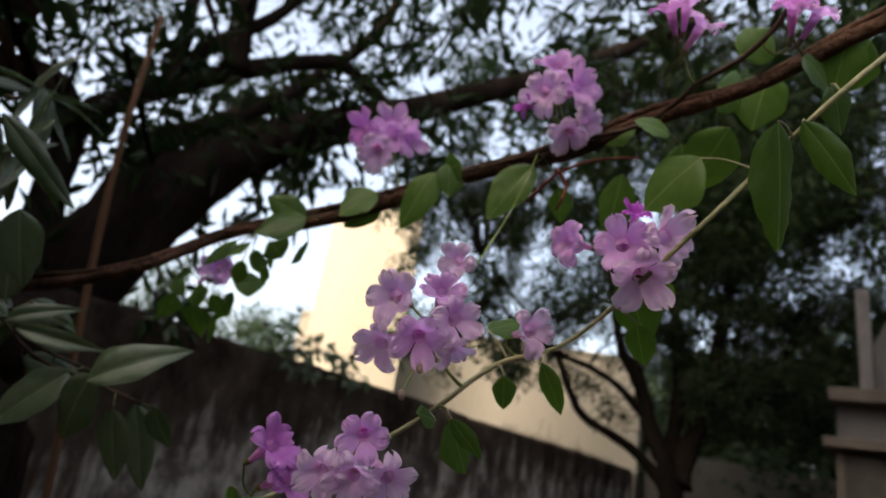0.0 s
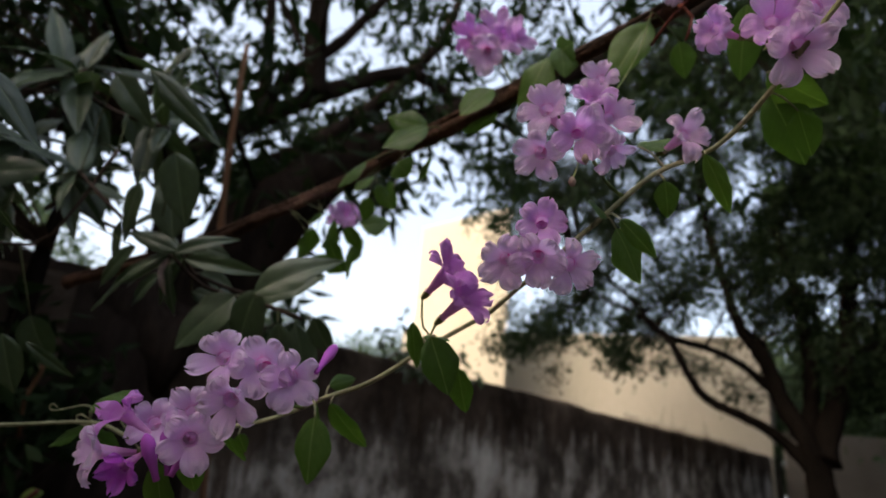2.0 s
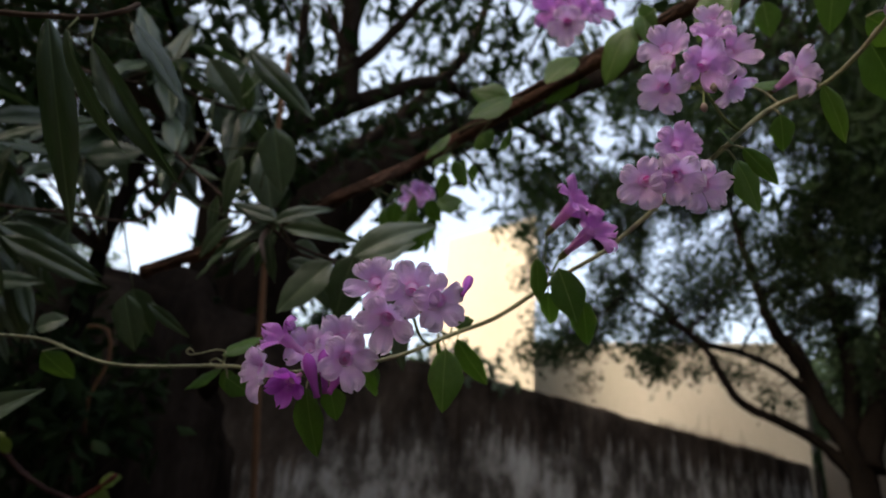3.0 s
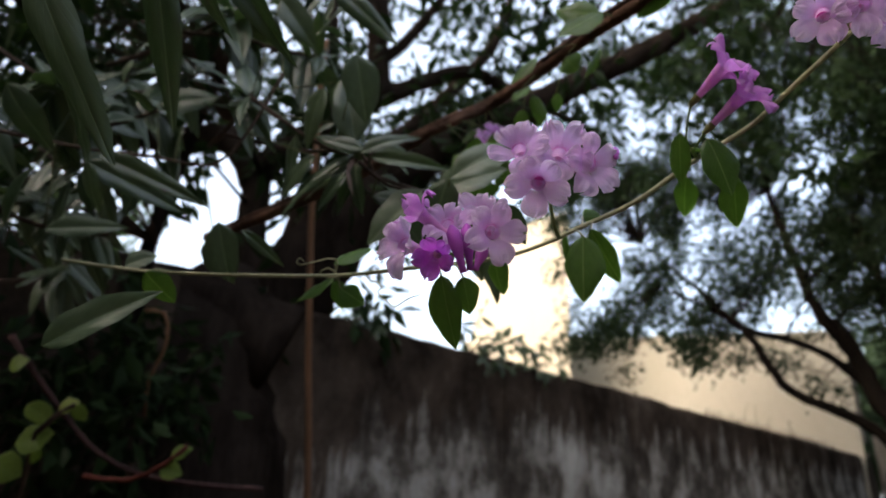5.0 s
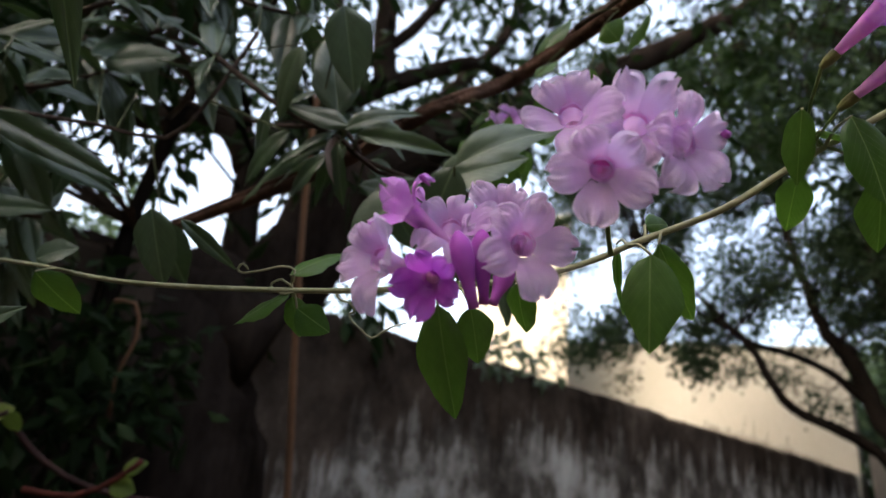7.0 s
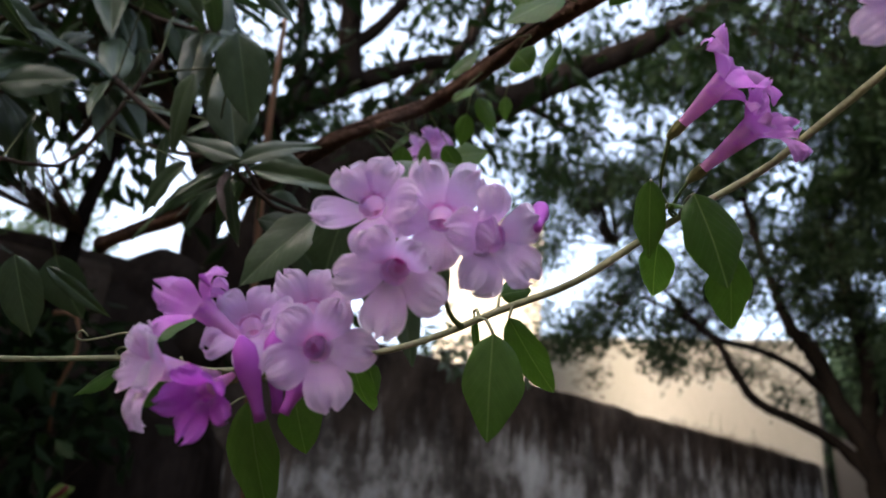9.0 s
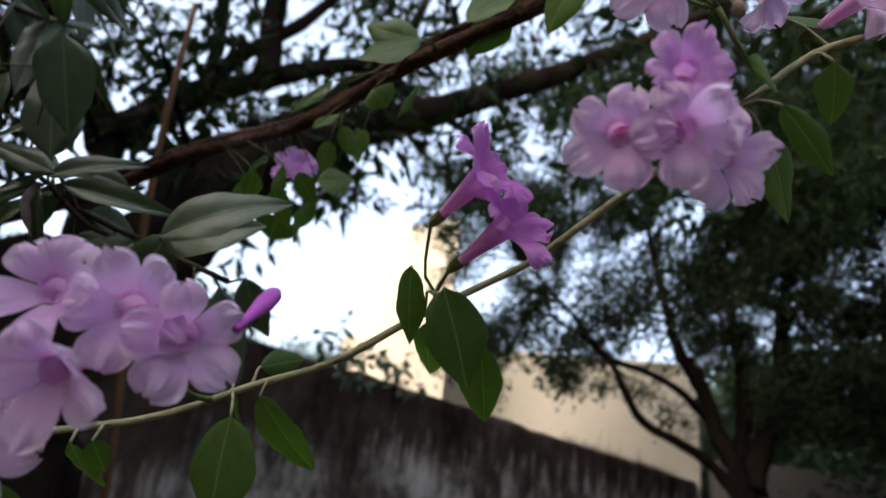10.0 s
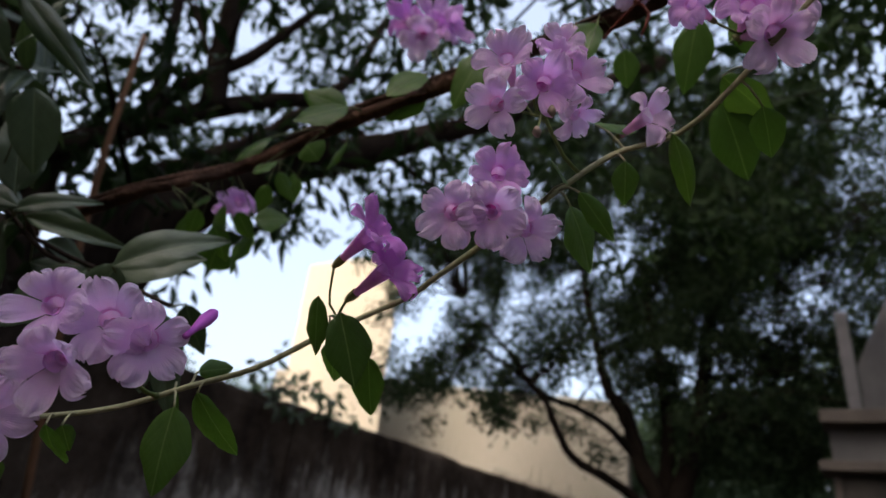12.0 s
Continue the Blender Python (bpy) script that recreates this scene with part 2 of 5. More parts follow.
def old_plaster():
    """Weathered lime plaster: pale grey, with black algae running down from the coping in ragged streaks."""
    m, n, l, b = nodes_of("old_plaster")
    tc = n.new("ShaderNodeTexCoord")

    def field(scale, stretch, detail, rough):
        mp, nz = n.new("ShaderNodeMapping"), n.new("ShaderNodeTexNoise")
        mp.inputs["Scale"].default_value = stretch
        l.new(tc.outputs["Object"], mp.inputs["Vector"])
        l.new(mp.outputs["Vector"], nz.inputs["Vector"])
        nz.inputs["Scale"].default_value, nz.inputs["Detail"].default_value, nz.inputs["Roughness"].default_value = scale, detail, rough
        return nz.outputs["Fac"]

    def add(a, b, k=1.0):
        f = n.new("ShaderNodeMath")
        f.operation = "MULTIPLY_ADD"
        l.new(a, f.inputs[0])
        f.inputs[1].default_value = k
        l.new(b, f.inputs[2])
        return f.outputs[0]

    streak = field(1.0, (3.4, 3.4, 0.55), 9, 0.70)
    drip = field(1.0, (16.0, 16.0, 0.8), 4, 0.55)
    blotch = field(2.2, (1, 1, 0.8), 10, 0.68)
    grain = field(40, (1, 1, 1), 5, 0.5)
    sx = n.new("ShaderNodeSeparateXYZ")
    l.new(tc.outputs["Object"], sx.inputs[0])
    run = n.new("ShaderNodeMapRange")
    run.inputs["From Min"].default_value, run.inputs["From Max"].default_value = 1.30, 2.12
    run.inputs["To Min"].default_value, run.inputs["To Max"].default_value = -0.13, 0.25
    l.new(sx.outputs["Z"], run.inputs["Value"])
    # more of the dark streak colour towards the near end, beside the trunk
    near_end = n.new("ShaderNodeMapRange")
    near_end.inputs["From Min"].default_value, near_end.inputs["From Max"].default_value = 2.8, 4.4
    near_end.inputs["To Min"].default_value, near_end.inputs["To Max"].default_value = 0.20, 0.0
    l.new(sx.outputs["Y"], near_end.inputs["Value"])
    r1 = ramp(n, [(0.60, (0, 0, 0)), (0.71, (1, 1, 1))])
    l.new(add(near_end.outputs[0], add(drip, add(streak, run.outputs[0]), 0.22)), r1.inputs["Fac"])
    base = ramp(n, [(0.34, (0.035, 0.029, 0.024)), (0.46, (0.10, 0.088, 0.074)), (0.54, (0.27, 0.25, 0.22)), (0.68, (0.48, 0.46, 0.42))])
    l.new(blotch, base.inputs["Fac"])
    algae = ramp(n, [(0.36, (0.020, 0.015, 0.012)), (0.56, (0.066, 0.050, 0.038)), (0.72, (0.16, 0.13, 0.105))])
    l.new(blotch, algae.inputs["Fac"])
    mx = n.new("ShaderNodeMixRGB")
    l.new(r1.outputs["Color"], mx.inputs["Fac"])
    l.new(base.outputs["Color"], mx.inputs["Color1"])
    l.new(algae.outputs["Color"], mx.inputs["Color2"])
    l.new(mx.outputs["Color"], b.inputs["Base Color"])
    b.inputs["Roughness"].default_value = 1.0
    b.inputs["Specular IOR Level"].default_value = 0.0
    bp = n.new("ShaderNodeBump")
    bp.inputs["Strength"].default_value, bp.inputs["Distance"].default_value = 0.6, 0.02
    l.new(add(grain, blotch, 0.5), bp.inputs["Height"])
    l.new(bp.outputs["Normal"], b.inputs["Normal"])
    return m


M_WALL = old_plaster()


# ---- builders ----
def part(name, data, material, parent, label="", smooth=True):
    """Links a bmesh or a mesh as one mesh object under a thing or a part."""
    if isinstance(data, bmesh.types.BMesh):
        me = bpy.data.meshes.new(name)
        data.to_mesh(me)
        data.free()
    else:
        me = data
    if material and not me.materials:
        me.materials.append(material)
    if smooth and len(me.polygons):
        me.polygons.foreach_set("use_smooth", [True] * len(me.polygons))
    ob = new(name, me)
    ob.parent = parent
    if label:
        ob["label"] = label
    return ob


def thing(name, label, category, place=(0, 0, 0), group="", kind=""):
    ob = new(name)
    ob.empty_display_size = 0.05
    ob.location = place
    return tagged(ob, label, category, group, kind)


def spline(points, radii, step):
    """Points and radii along a smooth curve through the given ones."""
    P = [np.array(p, float) for p in points]
    out = []
    for i in range(len(P) - 1):
        a, b, c, d = P[max(i - 1, 0)], P[i], P[i + 1], P[min(i + 2, len(P) - 1)]
        k = max(2, int(np.linalg.norm(c - b) / step))
        for j in range(k):
            u = j / k
            p = 0.5 * (2 * b + (c - a) * u + (2 * a - 5 * b + 4 * c - d) * u * u + (3 * b - a - 3 * c + d) * u ** 3)
            out.append((p, radii[i] * (1 - u) + radii[i + 1] * u))
    out.append((P[-1], radii[-1]))
    return out


def tube(points, radii, sides=8, step=0.05, rough=0.0, seed=0.0, base=None):
    """A closed tube mesh along a smooth curve, with an uneven skin where rough is given."""
    run = spline(points, radii, step)
    bm = base or bmesh.new()
    rings, prev = [], None
    for k, (p, r) in enumerate(run):
        q = run[min(k + 1, len(run) - 1)][0] - run[max(k - 1, 0)][0]
        d = Vector(q).normalized()
        side = d.orthogonal() if prev is None else (prev - d * prev.dot(d)).normalized()
        prev = side
        up = d.cross(side)
        ring = []
        for j in range(sides):
            a = 2 * math.pi * j / sides
            v = side * math.cos(a) + up * math.sin(a)
            g = r
            if rough:
                w = Vector(p) + v * r
                g = r * (1 + rough * noise.noise(Vector((w.x / r * 0.9 + seed, w.y / r * 0.9, w.z / r * 0.5))) + 0.5 * rough * noise.noise(w * (3.0 / r) * 0.9))
            ring.append(bm.verts.new(Vector(p) + v * g))
        rings.append(ring)
    for a, b in zip(rings, rings[1:]):
        for j in range(sides):
            bm.faces.new((a[j], a[(j + 1) % sides], b[(j + 1) % sides], b[j]))
    bm.faces.new(list(reversed(rings[0])))
    bm.faces.new(rings[-1])
    return bm


def box(x0, x1, y0, y1, z0, z1, bevel=0.0):
    bm = bmesh.new()
    bmesh.ops.create_cube(bm, size=1, matrix=Matrix.LocRotScale(((x0 + x1) / 2, (y0 + y1) / 2, (z0 + z1) / 2), None, (x1 - x0, y1 - y0, z1 - z0)))
    if bevel:
        bmesh.ops.bevel(bm, geom=bm.edges[:], offset=bevel, segments=2, affect="EDGES", profile=0.5)
    return bm


def leaf_mesh(name, seed, material, slim=False, droop=0.18, fold=0.16):
    """A leaf one unit long with its base at 0 and its tip on +y; one unit wide before the object's own width is set."""
    rng = random.Random(seed)
    bm = bmesh.new()
    rows, cols = 14, 6
    grid = []
    bend = rng.uniform(-0.06, 0.06)
    for i in range(rows + 1):
        u = i / rows
        if slim:
            w = 0.5 * math.sin(math.pi * min(1, u ** 0.85)) ** 0.8 * (1 - 0.25 * u)
        else:
            w = 0.52 * max(0.0, math.sin(math.pi * u ** 0.84)) ** 0.80 * (1.0 - 0.10 * u)
        w = max(w, 0.012)
        line = []
        for j in range(-cols, cols + 1):
            v = j / cols
            ripple = 0.02 * math.sin(9 * u + 2.2 * seed + (2 if v > 0 else 0)) * abs(v)
            x = v * w * (1 + 0.05 * math.sin(13 * u + seed)) + bend * math.sin(math.pi * u)
            z = fold * abs(v) ** 1.2 * w * 2.2 - 0.30 * v * v * w - droop * u * u + ripple + 0.012 * math.sin(22 * (u - 0.5 * abs(v) * w)) * abs(v)
            line.append(bm.verts.new((x, u, z)))
        grid.append(line)
    for a, b in zip(grid, grid[1:]):
        for j in range(2 * cols):
            bm.faces.new((a[j], a[j + 1], b[j + 1], b[j]))
    me = bpy.data.meshes.new(name)
    bm.to_mesh(me)
    bm.free()
    me.materials.append(material)
    me.polygons.foreach_set("use_smooth", [True] * len(me.polygons))
    return me


LEAF_MESHES = [leaf_mesh("leaf", k, M_LEAF, False, 0.10 + 0.06 * k, 0.06 + 0.04 * (k % 3)) for k in range(5)]
LONG_MESHES = [leaf_mesh("leaf", k + 10, M_MANGO, True, 0.10 + 0.10 * k, 0.12 + 0.05 * (k % 3)) for k in range(5)]
YOUNG_MESHES = [leaf_mesh("leaf", k + 30, M_BRIGHT, False, 0.1 + 0.1 * k, 0.15) for k in range(3)]


def frame_of(axis, facing):
    """A turn whose +y runs along axis and whose +z looks along facing as nearly as it can."""
    y = Vector(axis).normalized()
    z = Vector(facing)
    z = (z - y * z.dot(y))
    z = z.normalized() if z.length > 1e-4 else y.orthogonal()
    x = y.cross(z)
    return Matrix((x, y, z)).transposed().to_4x4()


def leaf(parent, base, tip, width, roll, k, meshes, facing=(0.15, -0.9, 0.25), name="leaf"):
    """One leaf from base to tip; roll turns it about its midrib."""
    ob = new(name, meshes[k % len(meshes)])
    axis = Vector(tip) - Vector(base)
    length = axis.length
    turn = frame_of(axis, facing) @ pose(0, 0, 0, 0, roll, 0)
    ob.matrix_world = Matrix.Translation(base) @ turn @ Matrix.Diagonal((width, length, length * 0.75, 1))
    ob.parent = parent
    return ob


LOBES = 5
MOUTH = 0.15


def tube_mesh(hue):
    """The trumpet's tube along -z, slender at the calyx and swelling to the mouth."""
    verts, faces, seg, rows = [], [], 30, 14
    for k in range(rows + 1):
        u = k / rows
        r = 0.05 + 0.085 * u + (MOUTH - 0.135) * u ** 1.8
        for j in range(seg):
            a = 2 * math.pi * j / seg
            g = 1 + 0.04 * u * math.cos(LOBES * a)
            verts.append((r * g * math.cos(a) * (1 + 0.12 * math.sin(math.pi * u)), r * g * math.sin(a) * (1 - 0.06 * math.sin(math.pi * u)), -0.95 * (1 - u) - 0.10 * u + 0.03 * math.sin(math.pi * u) * math.sin(a)))
    for k in range(rows):
        for j in range(seg):
            faces.append((k * seg + j, k * seg + (j + 1) % seg, (k + 1) * seg + (j + 1) % seg, (k + 1) * seg + j))
    faces.append(tuple(range(seg - 1, -1, -1)))
    # a pale palate lies down in the tube, with a slit under the upper lobes
    slots = [0] * len(faces)
    rings = 6
    first = len(verts)
    for i in range(rings + 1):
        q = i / rings
        for j in range(seg):
            a = 2 * math.pi * j / seg
            x, y = 0.122 * q * math.cos(a), 0.122 * q * math.sin(a)
            lift = min(1.0, max(0.0, (y - 0.024 + 1.6 * x * x) / 0.04))
            lift = lift * lift * (3 - 2 * lift)
            z = -0.33 + 0.05 * (1 - q * q) - 0.12 * lift + 0.012 * math.cos(x * 60) * (1 - q)
            k = 1 - 0.12 * lift
            verts.append((x * k, y * k, z))
    for i in range(rings):
        for j in range(seg):
            f = (first + i * seg + j, first + i * seg + (j + 1) % seg, first + (i + 1) * seg + (j + 1) % seg, first + (i + 1) * seg + j)
            faces.append(f)
            slots.append(1 if sum(verts[q][1] for q in f) / 4 > 0.034 else 2)
    me = bpy.data.meshes.new("flower")
    me.from_pydata(verts, [], faces)
    for m in (M_TUBE[hue], M_THROAT[hue], M_PALATE[hue]):
        me.materials.append(m)
    me.polygons.foreach_set("material_index", slots)
    me.polygons.foreach_set("use_smooth", [True] * len(faces))
    return me


def petal_mesh(seed, material, back):
    """One rounded, ruffled lobe that spreads from the mouth along +x; back: how far it bends backwards."""
    rng = random.Random(seed)
    ph, size, twistz = rng.uniform(0, 6.3), rng.uniform(0.95, 1.07), rng.uniform(-0.05, 0.05)
    notch = rng.uniform(0.02, 0.13)
    rows, cols = 14, 22
    wide, r0 = rng.uniform(0.21, 0.235), MOUTH * 0.9
    verts, faces = [], []
    for i in range(rows + 1):
        u = i / rows
        g = math.sin(0.5 * math.pi * min(1.0, u / 0.58))
        w = (0.079 + (wide - 0.079) * g) * (1.0 if u < 0.58 else math.sqrt(max(0.0, 1 - ((u - 0.58) / 0.437) ** 2.3)))
        w *= 1 + 0.035 * math.sin(9 * u + ph) * u
        for j in range(cols + 1):
            c = 2 * j / cols - 1
            x = r0 + (0.545 * size - r0) * u + r0 * (math.cos(c * math.pi / LOBES) - 1) * (1 - u)
            x += u * u * (0.014 * math.sin(4.5 * c + ph) + 0.010 * math.sin(12 * c + 2 * ph)) - notch * 0.5 * u ** 4 * math.exp(-(c / 0.3) ** 2)
            z = -0.15 + 0.31 * math.sin(0.5 * math.pi * min(1, u * 1.15)) - back * u * u
            z += 0.035 * u * c + twistz * u * u
            z += 0.065 * u * u * math.sin(1.9 * math.pi * c + ph) + 0.040 * u ** 3 * math.sin(5.3 * math.pi * c + 3 * ph) + 0.012 * u * math.sin(6 * c + 5 * u + 2 * ph)
            z -= 0.07 * u * u * abs(c) ** 2
            verts.append((x, c * w, z))
    for i in range(rows):
        for j in range(cols):
            k = i * (cols + 1) + j
            faces.append((k, k + cols + 1, k + cols + 2, k + 1))
    me = bpy.data.meshes.new("petal")
    me.from_pydata(verts, [], faces)
    me.materials.append(material)
    me.polygons.foreach_set("use_smooth", [True] * len(faces))
    return me


TUBES = [tube_mesh(h) for h in range(4)]
BENDS = (0.10, 0.22, -0.02, 0.14, -0.10, 0.30)
PETALS = [[petal_mesh(10 * h + k, M_PETAL[h], BENDS[k]) for k in range(6)] for h in range(4)]
LOWER_PETALS = [[petal_mesh(10 * h + k, M_PETAL_LOW[h], BENDS[k]) for k in range(6)] for h in range(4)]


def calyx_mesh():
    bm = bmesh.new()
    tube([(0, 0, -1.10), (0, 0, -1.0), (0, 0, -0.84)], [0.03, 0.072, 0.084], 10, 0.04, base=bm)
    bmesh.ops.delete(bm, geom=[f for f in bm.faces if len(f.verts) > 4 and f.calc_center_median().z > -0.9], context="FACES_ONLY")
    me = bpy.data.meshes.new("calyx")
    bm.to_mesh(me)
    bm.free()
    me.materials.append(M_CALYX)
    return me


CALYX = calyx_mesh()
FLOWER_LABELS = ["pale lilac trumpet flower with a pink throat", "lilac trumpet flower with ruffled lobes", "purple trumpet flower, freshly opened", "deep purple half-open flower with a pale throat"]


def flower(parent, mouth, facing, size, hue, k, root=None):
    """One trumpet flower, its mouth at the given place; a pedicel joins its calyx to the stem at root."""
    f = Vector(facing).normalized()
    rng = random.Random(100 + k)
    ob = new("flower", TUBES[hue])
    side = Vector((0, 0, 1)) - f * f.z
    up = side.normalized() if side.length > 0.1 else f.orthogonal()
    turn = Matrix((up.cross(f), up, f)).transposed().to_4x4() @ pose(0, 0, 0, 0, 0, rng.uniform(-20, 20))
    s = size * 0.96
    ob.matrix_world = Matrix.Translation(mouth) @ turn @ Matrix.Diagonal((s, s, s, 1))
    ob.parent = parent
    ob["label"] = FLOWER_LABELS[hue]
    for j in range(LOBES):
        c = new("petal", (PETALS if j in (0, 4) else LOWER_PETALS)[hue][rng.randrange(6)])
        c.matrix_basis = pose(0, 0, 0, 0, 0, 90 + 36 + 72 * j + rng.uniform(-5, 5)) @ Matrix.Diagonal((*((1.14, 1.14, 1.0) if j == 2 else (0.92, 0.96, 1.0) if j in (0, 4) else (1.04, 1.06, 1.0)), 1))
        c.parent = ob
    new("calyx", CALYX).parent = ob
    if root is not None:
        b = Vector(mouth) - f * s * 1.08
        r = Vector(root)
        mid = (b + r) / 2 - f * 0.012
        part("pedicel", tube([tuple(r), tuple(mid), tuple(b)], [0.0011, 0.0010, 0.0012], 6, 0.01), M_GREENSTEM, parent)
    return ob


def bud(parent, base, tip, width):
    a, b = Vector(base), Vector(tip)
    d = b - a
    pts = [a, a + d * 0.3, a + d * 0.62, a + d * 0.85, b]
    part("bud", tube([tuple(p) for p in pts], [width * 0.16, width * 0.26, width * 0.46, width * 0.42, width * 0.08], 12, 0.006), M_BUD, parent, "closed purple flower bud")


def nearest(points, p):
    return min(points, key=lambda q: (Vector(q) - Vector(p)).length)


def leaf_cloud(name, centres, count, spread, length, width, material, parent=None, hang=0.4, seed=1, outward=True):
    """Many small folded leaves round the given twig ends, in one mesh."""
    rng = np.random.default_rng(seed)
    C = np.repeat(np.asarray(centres, float), count, axis=0)
    n = len(C)
    d = rng.normal(size=(n, 3))
    d[:, 2] -= hang
    d /= np.linalg.norm(d, axis=1)[:, None]
    base = C + d * spread * rng.uniform(0.05, 1.0, (n, 1)) + rng.normal(size=(n, 3)) * spread * 0.25
    axis = d + 0.5 * rng.normal(size=(n, 3))
    axis[:, 2] -= hang * 0.8
    axis /= np.linalg.norm(axis, axis=1)[:, None]
    side = np.cross(axis, rng.normal(size=(n, 3)))
    side /= np.linalg.norm(side, axis=1)[:, None]
    nrm = np.cross(side, axis)
    L = length * rng.uniform(0.6, 1.2, (n, 1))
    W = width * rng.uniform(0.7, 1.15, (n, 1))
    v0 = base
    v1 = base + axis * L * 0.42 + side * W * 0.5 + nrm * W * 0.18
    v2 = base + axis * L - nrm * L * 0.12
    v3 = base + axis * L * 0.42 - side * W * 0.5 + nrm * W * 0.18
    V = np.stack([v0, v1, v2, v3], 1).reshape(-1, 3)
    i = np.arange(n)[:, None] * 4
    faces = np.concatenate([i + [0, 1, 2], i + [0, 2, 3]], 1).reshape(-1, 3)
    me = bpy.data.meshes.new(name)
    me.vertices.add(len(V))
    me.vertices.foreach_set("co", V.ravel())
    me.loops.add(faces.size)
    me.loops.foreach_set("vertex_index", faces.ravel().astype(np.int32))
    me.polygons.add(len(faces))
    me.polygons.foreach_set("loop_start", np.arange(0, faces.size, 3, dtype=np.int32))
    me.update()
    me.materials.append(material)
    ob = new(name, me)
    ob.parent = parent
    return ob


def twigs(name, centres, anchors, parent, material, thick=0.008):
    """Thin twigs from each leaf clump back towards the nearest limb, in one mesh."""
    verts, faces = [], []
    A = np.asarray(anchors, float)
    for c in centres:
        c = np.asarray(c, float)
        a = A[np.argmin(((A - c) ** 2).sum(1))]
        d = a - c
        dist = np.linalg.norm(d)
        e = c + d * min(1.0, 1.6 / max(dist, 1e-3))
        m = (c + e) / 2 + np.array([0, 0, 0.10 * min(dist, 1.6)])
        s = len(verts)
        for q, r in ((c, thick * 0.4), (m, thick), (e, thick * 1.5)):
            for j in range(3):
                g = 2.1 * j
                verts.append((q[0] + r * math.cos(g), q[1] + r * math.sin(g) * 0.6, q[2] + r * math.sin(g)))
        for k in range(2):
            for j in range(3):
                faces.append((s + 3 * k + j, s + 3 * k + (j + 1) % 3, s + 3 * k + 3 + (j + 1) % 3, s + 3 * k + 3 + j))
    me = bpy.data.meshes.new(name)
    me.from_pydata(verts, [], faces)
    me.materials.append(material)
    ob = new(name, me)
    ob.parent = parent
    return ob


# ---- fitted places: (mouth, facing, width, hue) of flowers; (base, tip, width, roll) of leaves and buds; lines of stems and limbs ----
CLUSTER_A = [
    ((-0.291, 0.395, 1.409), (-0.357, -0.933, -0.034), 0.0459, 0),
    ((-0.286, 0.410, 1.444), (-0.720, -0.420, 0.550), 0.0437, 2),
    ((-0.262, 0.401, 1.398), (0.136, -0.880, -0.455), 0.0318, 3),
    ((-0.260, 0.422, 1.437), (0.350, -0.899, 0.262), 0.0440, 0),
    ((-0.218, 0.421, 1.424), (0.655, -0.741, -0.145), 0.0475, 0),
    ((-0.237, 0.438, 1.450), (0.288, -0.909, 0.301), 0.0439, 0),
]
CLUSTER_B = [
    ((-0.197, 0.408, 1.492), (0.020, -1.000, 0.001), 0.0475, 0),
    ((-0.163, 0.419, 1.489), (0.334, -0.942, -0.037), 0.0496, 0),
    ((-0.138, 0.429, 1.479), (0.693, -0.664, -0.281), 0.0492, 0),
    ((-0.180, 0.407, 1.455), (0.133, -0.856, -0.500), 0.0468, 0),
]
CLUSTER_D = [
    ((0.068, 0.419, 1.612), (0.168, -0.970, -0.176), 0.0397, 1),
    ((0.038, 0.421, 1.579), (-0.217, -0.841, -0.496), 0.0418, 0),
    ((0.066, 0.418, 1.580), (0.152, -0.842, -0.518), 0.0416, 0),
    ((0.091, 0.443, 1.582), (0.626, -0.648, -0.434), 0.0428, 0),
]
CLUSTER_C = [
    ((0.064, 0.444, 1.735), (-0.207, -0.976, -0.066), 0.0475, 0),
    ((0.096, 0.429, 1.697), (0.160, -0.881, -0.445), 0.0440, 1),
    ((0.059, 0.447, 1.689), (-0.359, -0.779, -0.515), 0.0429, 0),
    ((0.124, 0.446, 1.721), (0.587, -0.800, -0.125), 0.0429, 0),
    ((0.125, 0.468, 1.696), (0.621, -0.203, -0.757), 0.0356, 0),
    ((0.106, 0.453, 1.749), (0.170, -0.913, 0.371), 0.0411, 1),
]
CLUSTER_G = [
    ((0.21, 0.453, 1.809), (-0.743, -0.654, -0.145), 0.0409, 1),
    ((0.261, 0.457, 1.816), (-0.192, -0.974, -0.118), 0.0495, 1),
    ((0.303, 0.461, 1.831), (0.529, -0.849, 0.004), 0.0557, 0),
    ((0.283, 0.461, 1.786), (0.248, -0.737, -0.628), 0.0577, 0),
    ((0.272, 0.46, 1.849), (0.059, -0.707, 0.705), 0.0289, 3),
]
FLOWER_F = [
    ((0.192, 0.507, 1.735), (0.530, -0.847, 0.032), 0.0448, 0),
]
FLOWER_C = [
    ((0.111, 0.480, 1.787), (-0.326, -0.945, 0.006), 0.0364, 0),
]
FLOWERS_E = [
    ((-0.022, 0.483, 1.595), (0.703, -0.533, 0.470), 0.0476, 2),
    ((-0.009, 0.497, 1.571), (0.722, -0.568, 0.396), 0.0495, 2),
]
CLUSTER_P = [
    ((-0.093, 0.725, 2.059), (-0.554, -0.819, -0.147), 0.0567, 2),
    ((-0.055, 0.742, 2.085), (0.045, -0.975, 0.218), 0.0614, 1),
    ((-0.017, 0.737, 2.055), (0.740, -0.658, -0.141), 0.0532, 1),
    ((-0.062, 0.721, 2.020), (0.015, -0.753, -0.658), 0.0571, 0),
    ((-0.041, 0.733, 2.055), (0.224, -0.954, -0.201), 0.0472, 1),
]
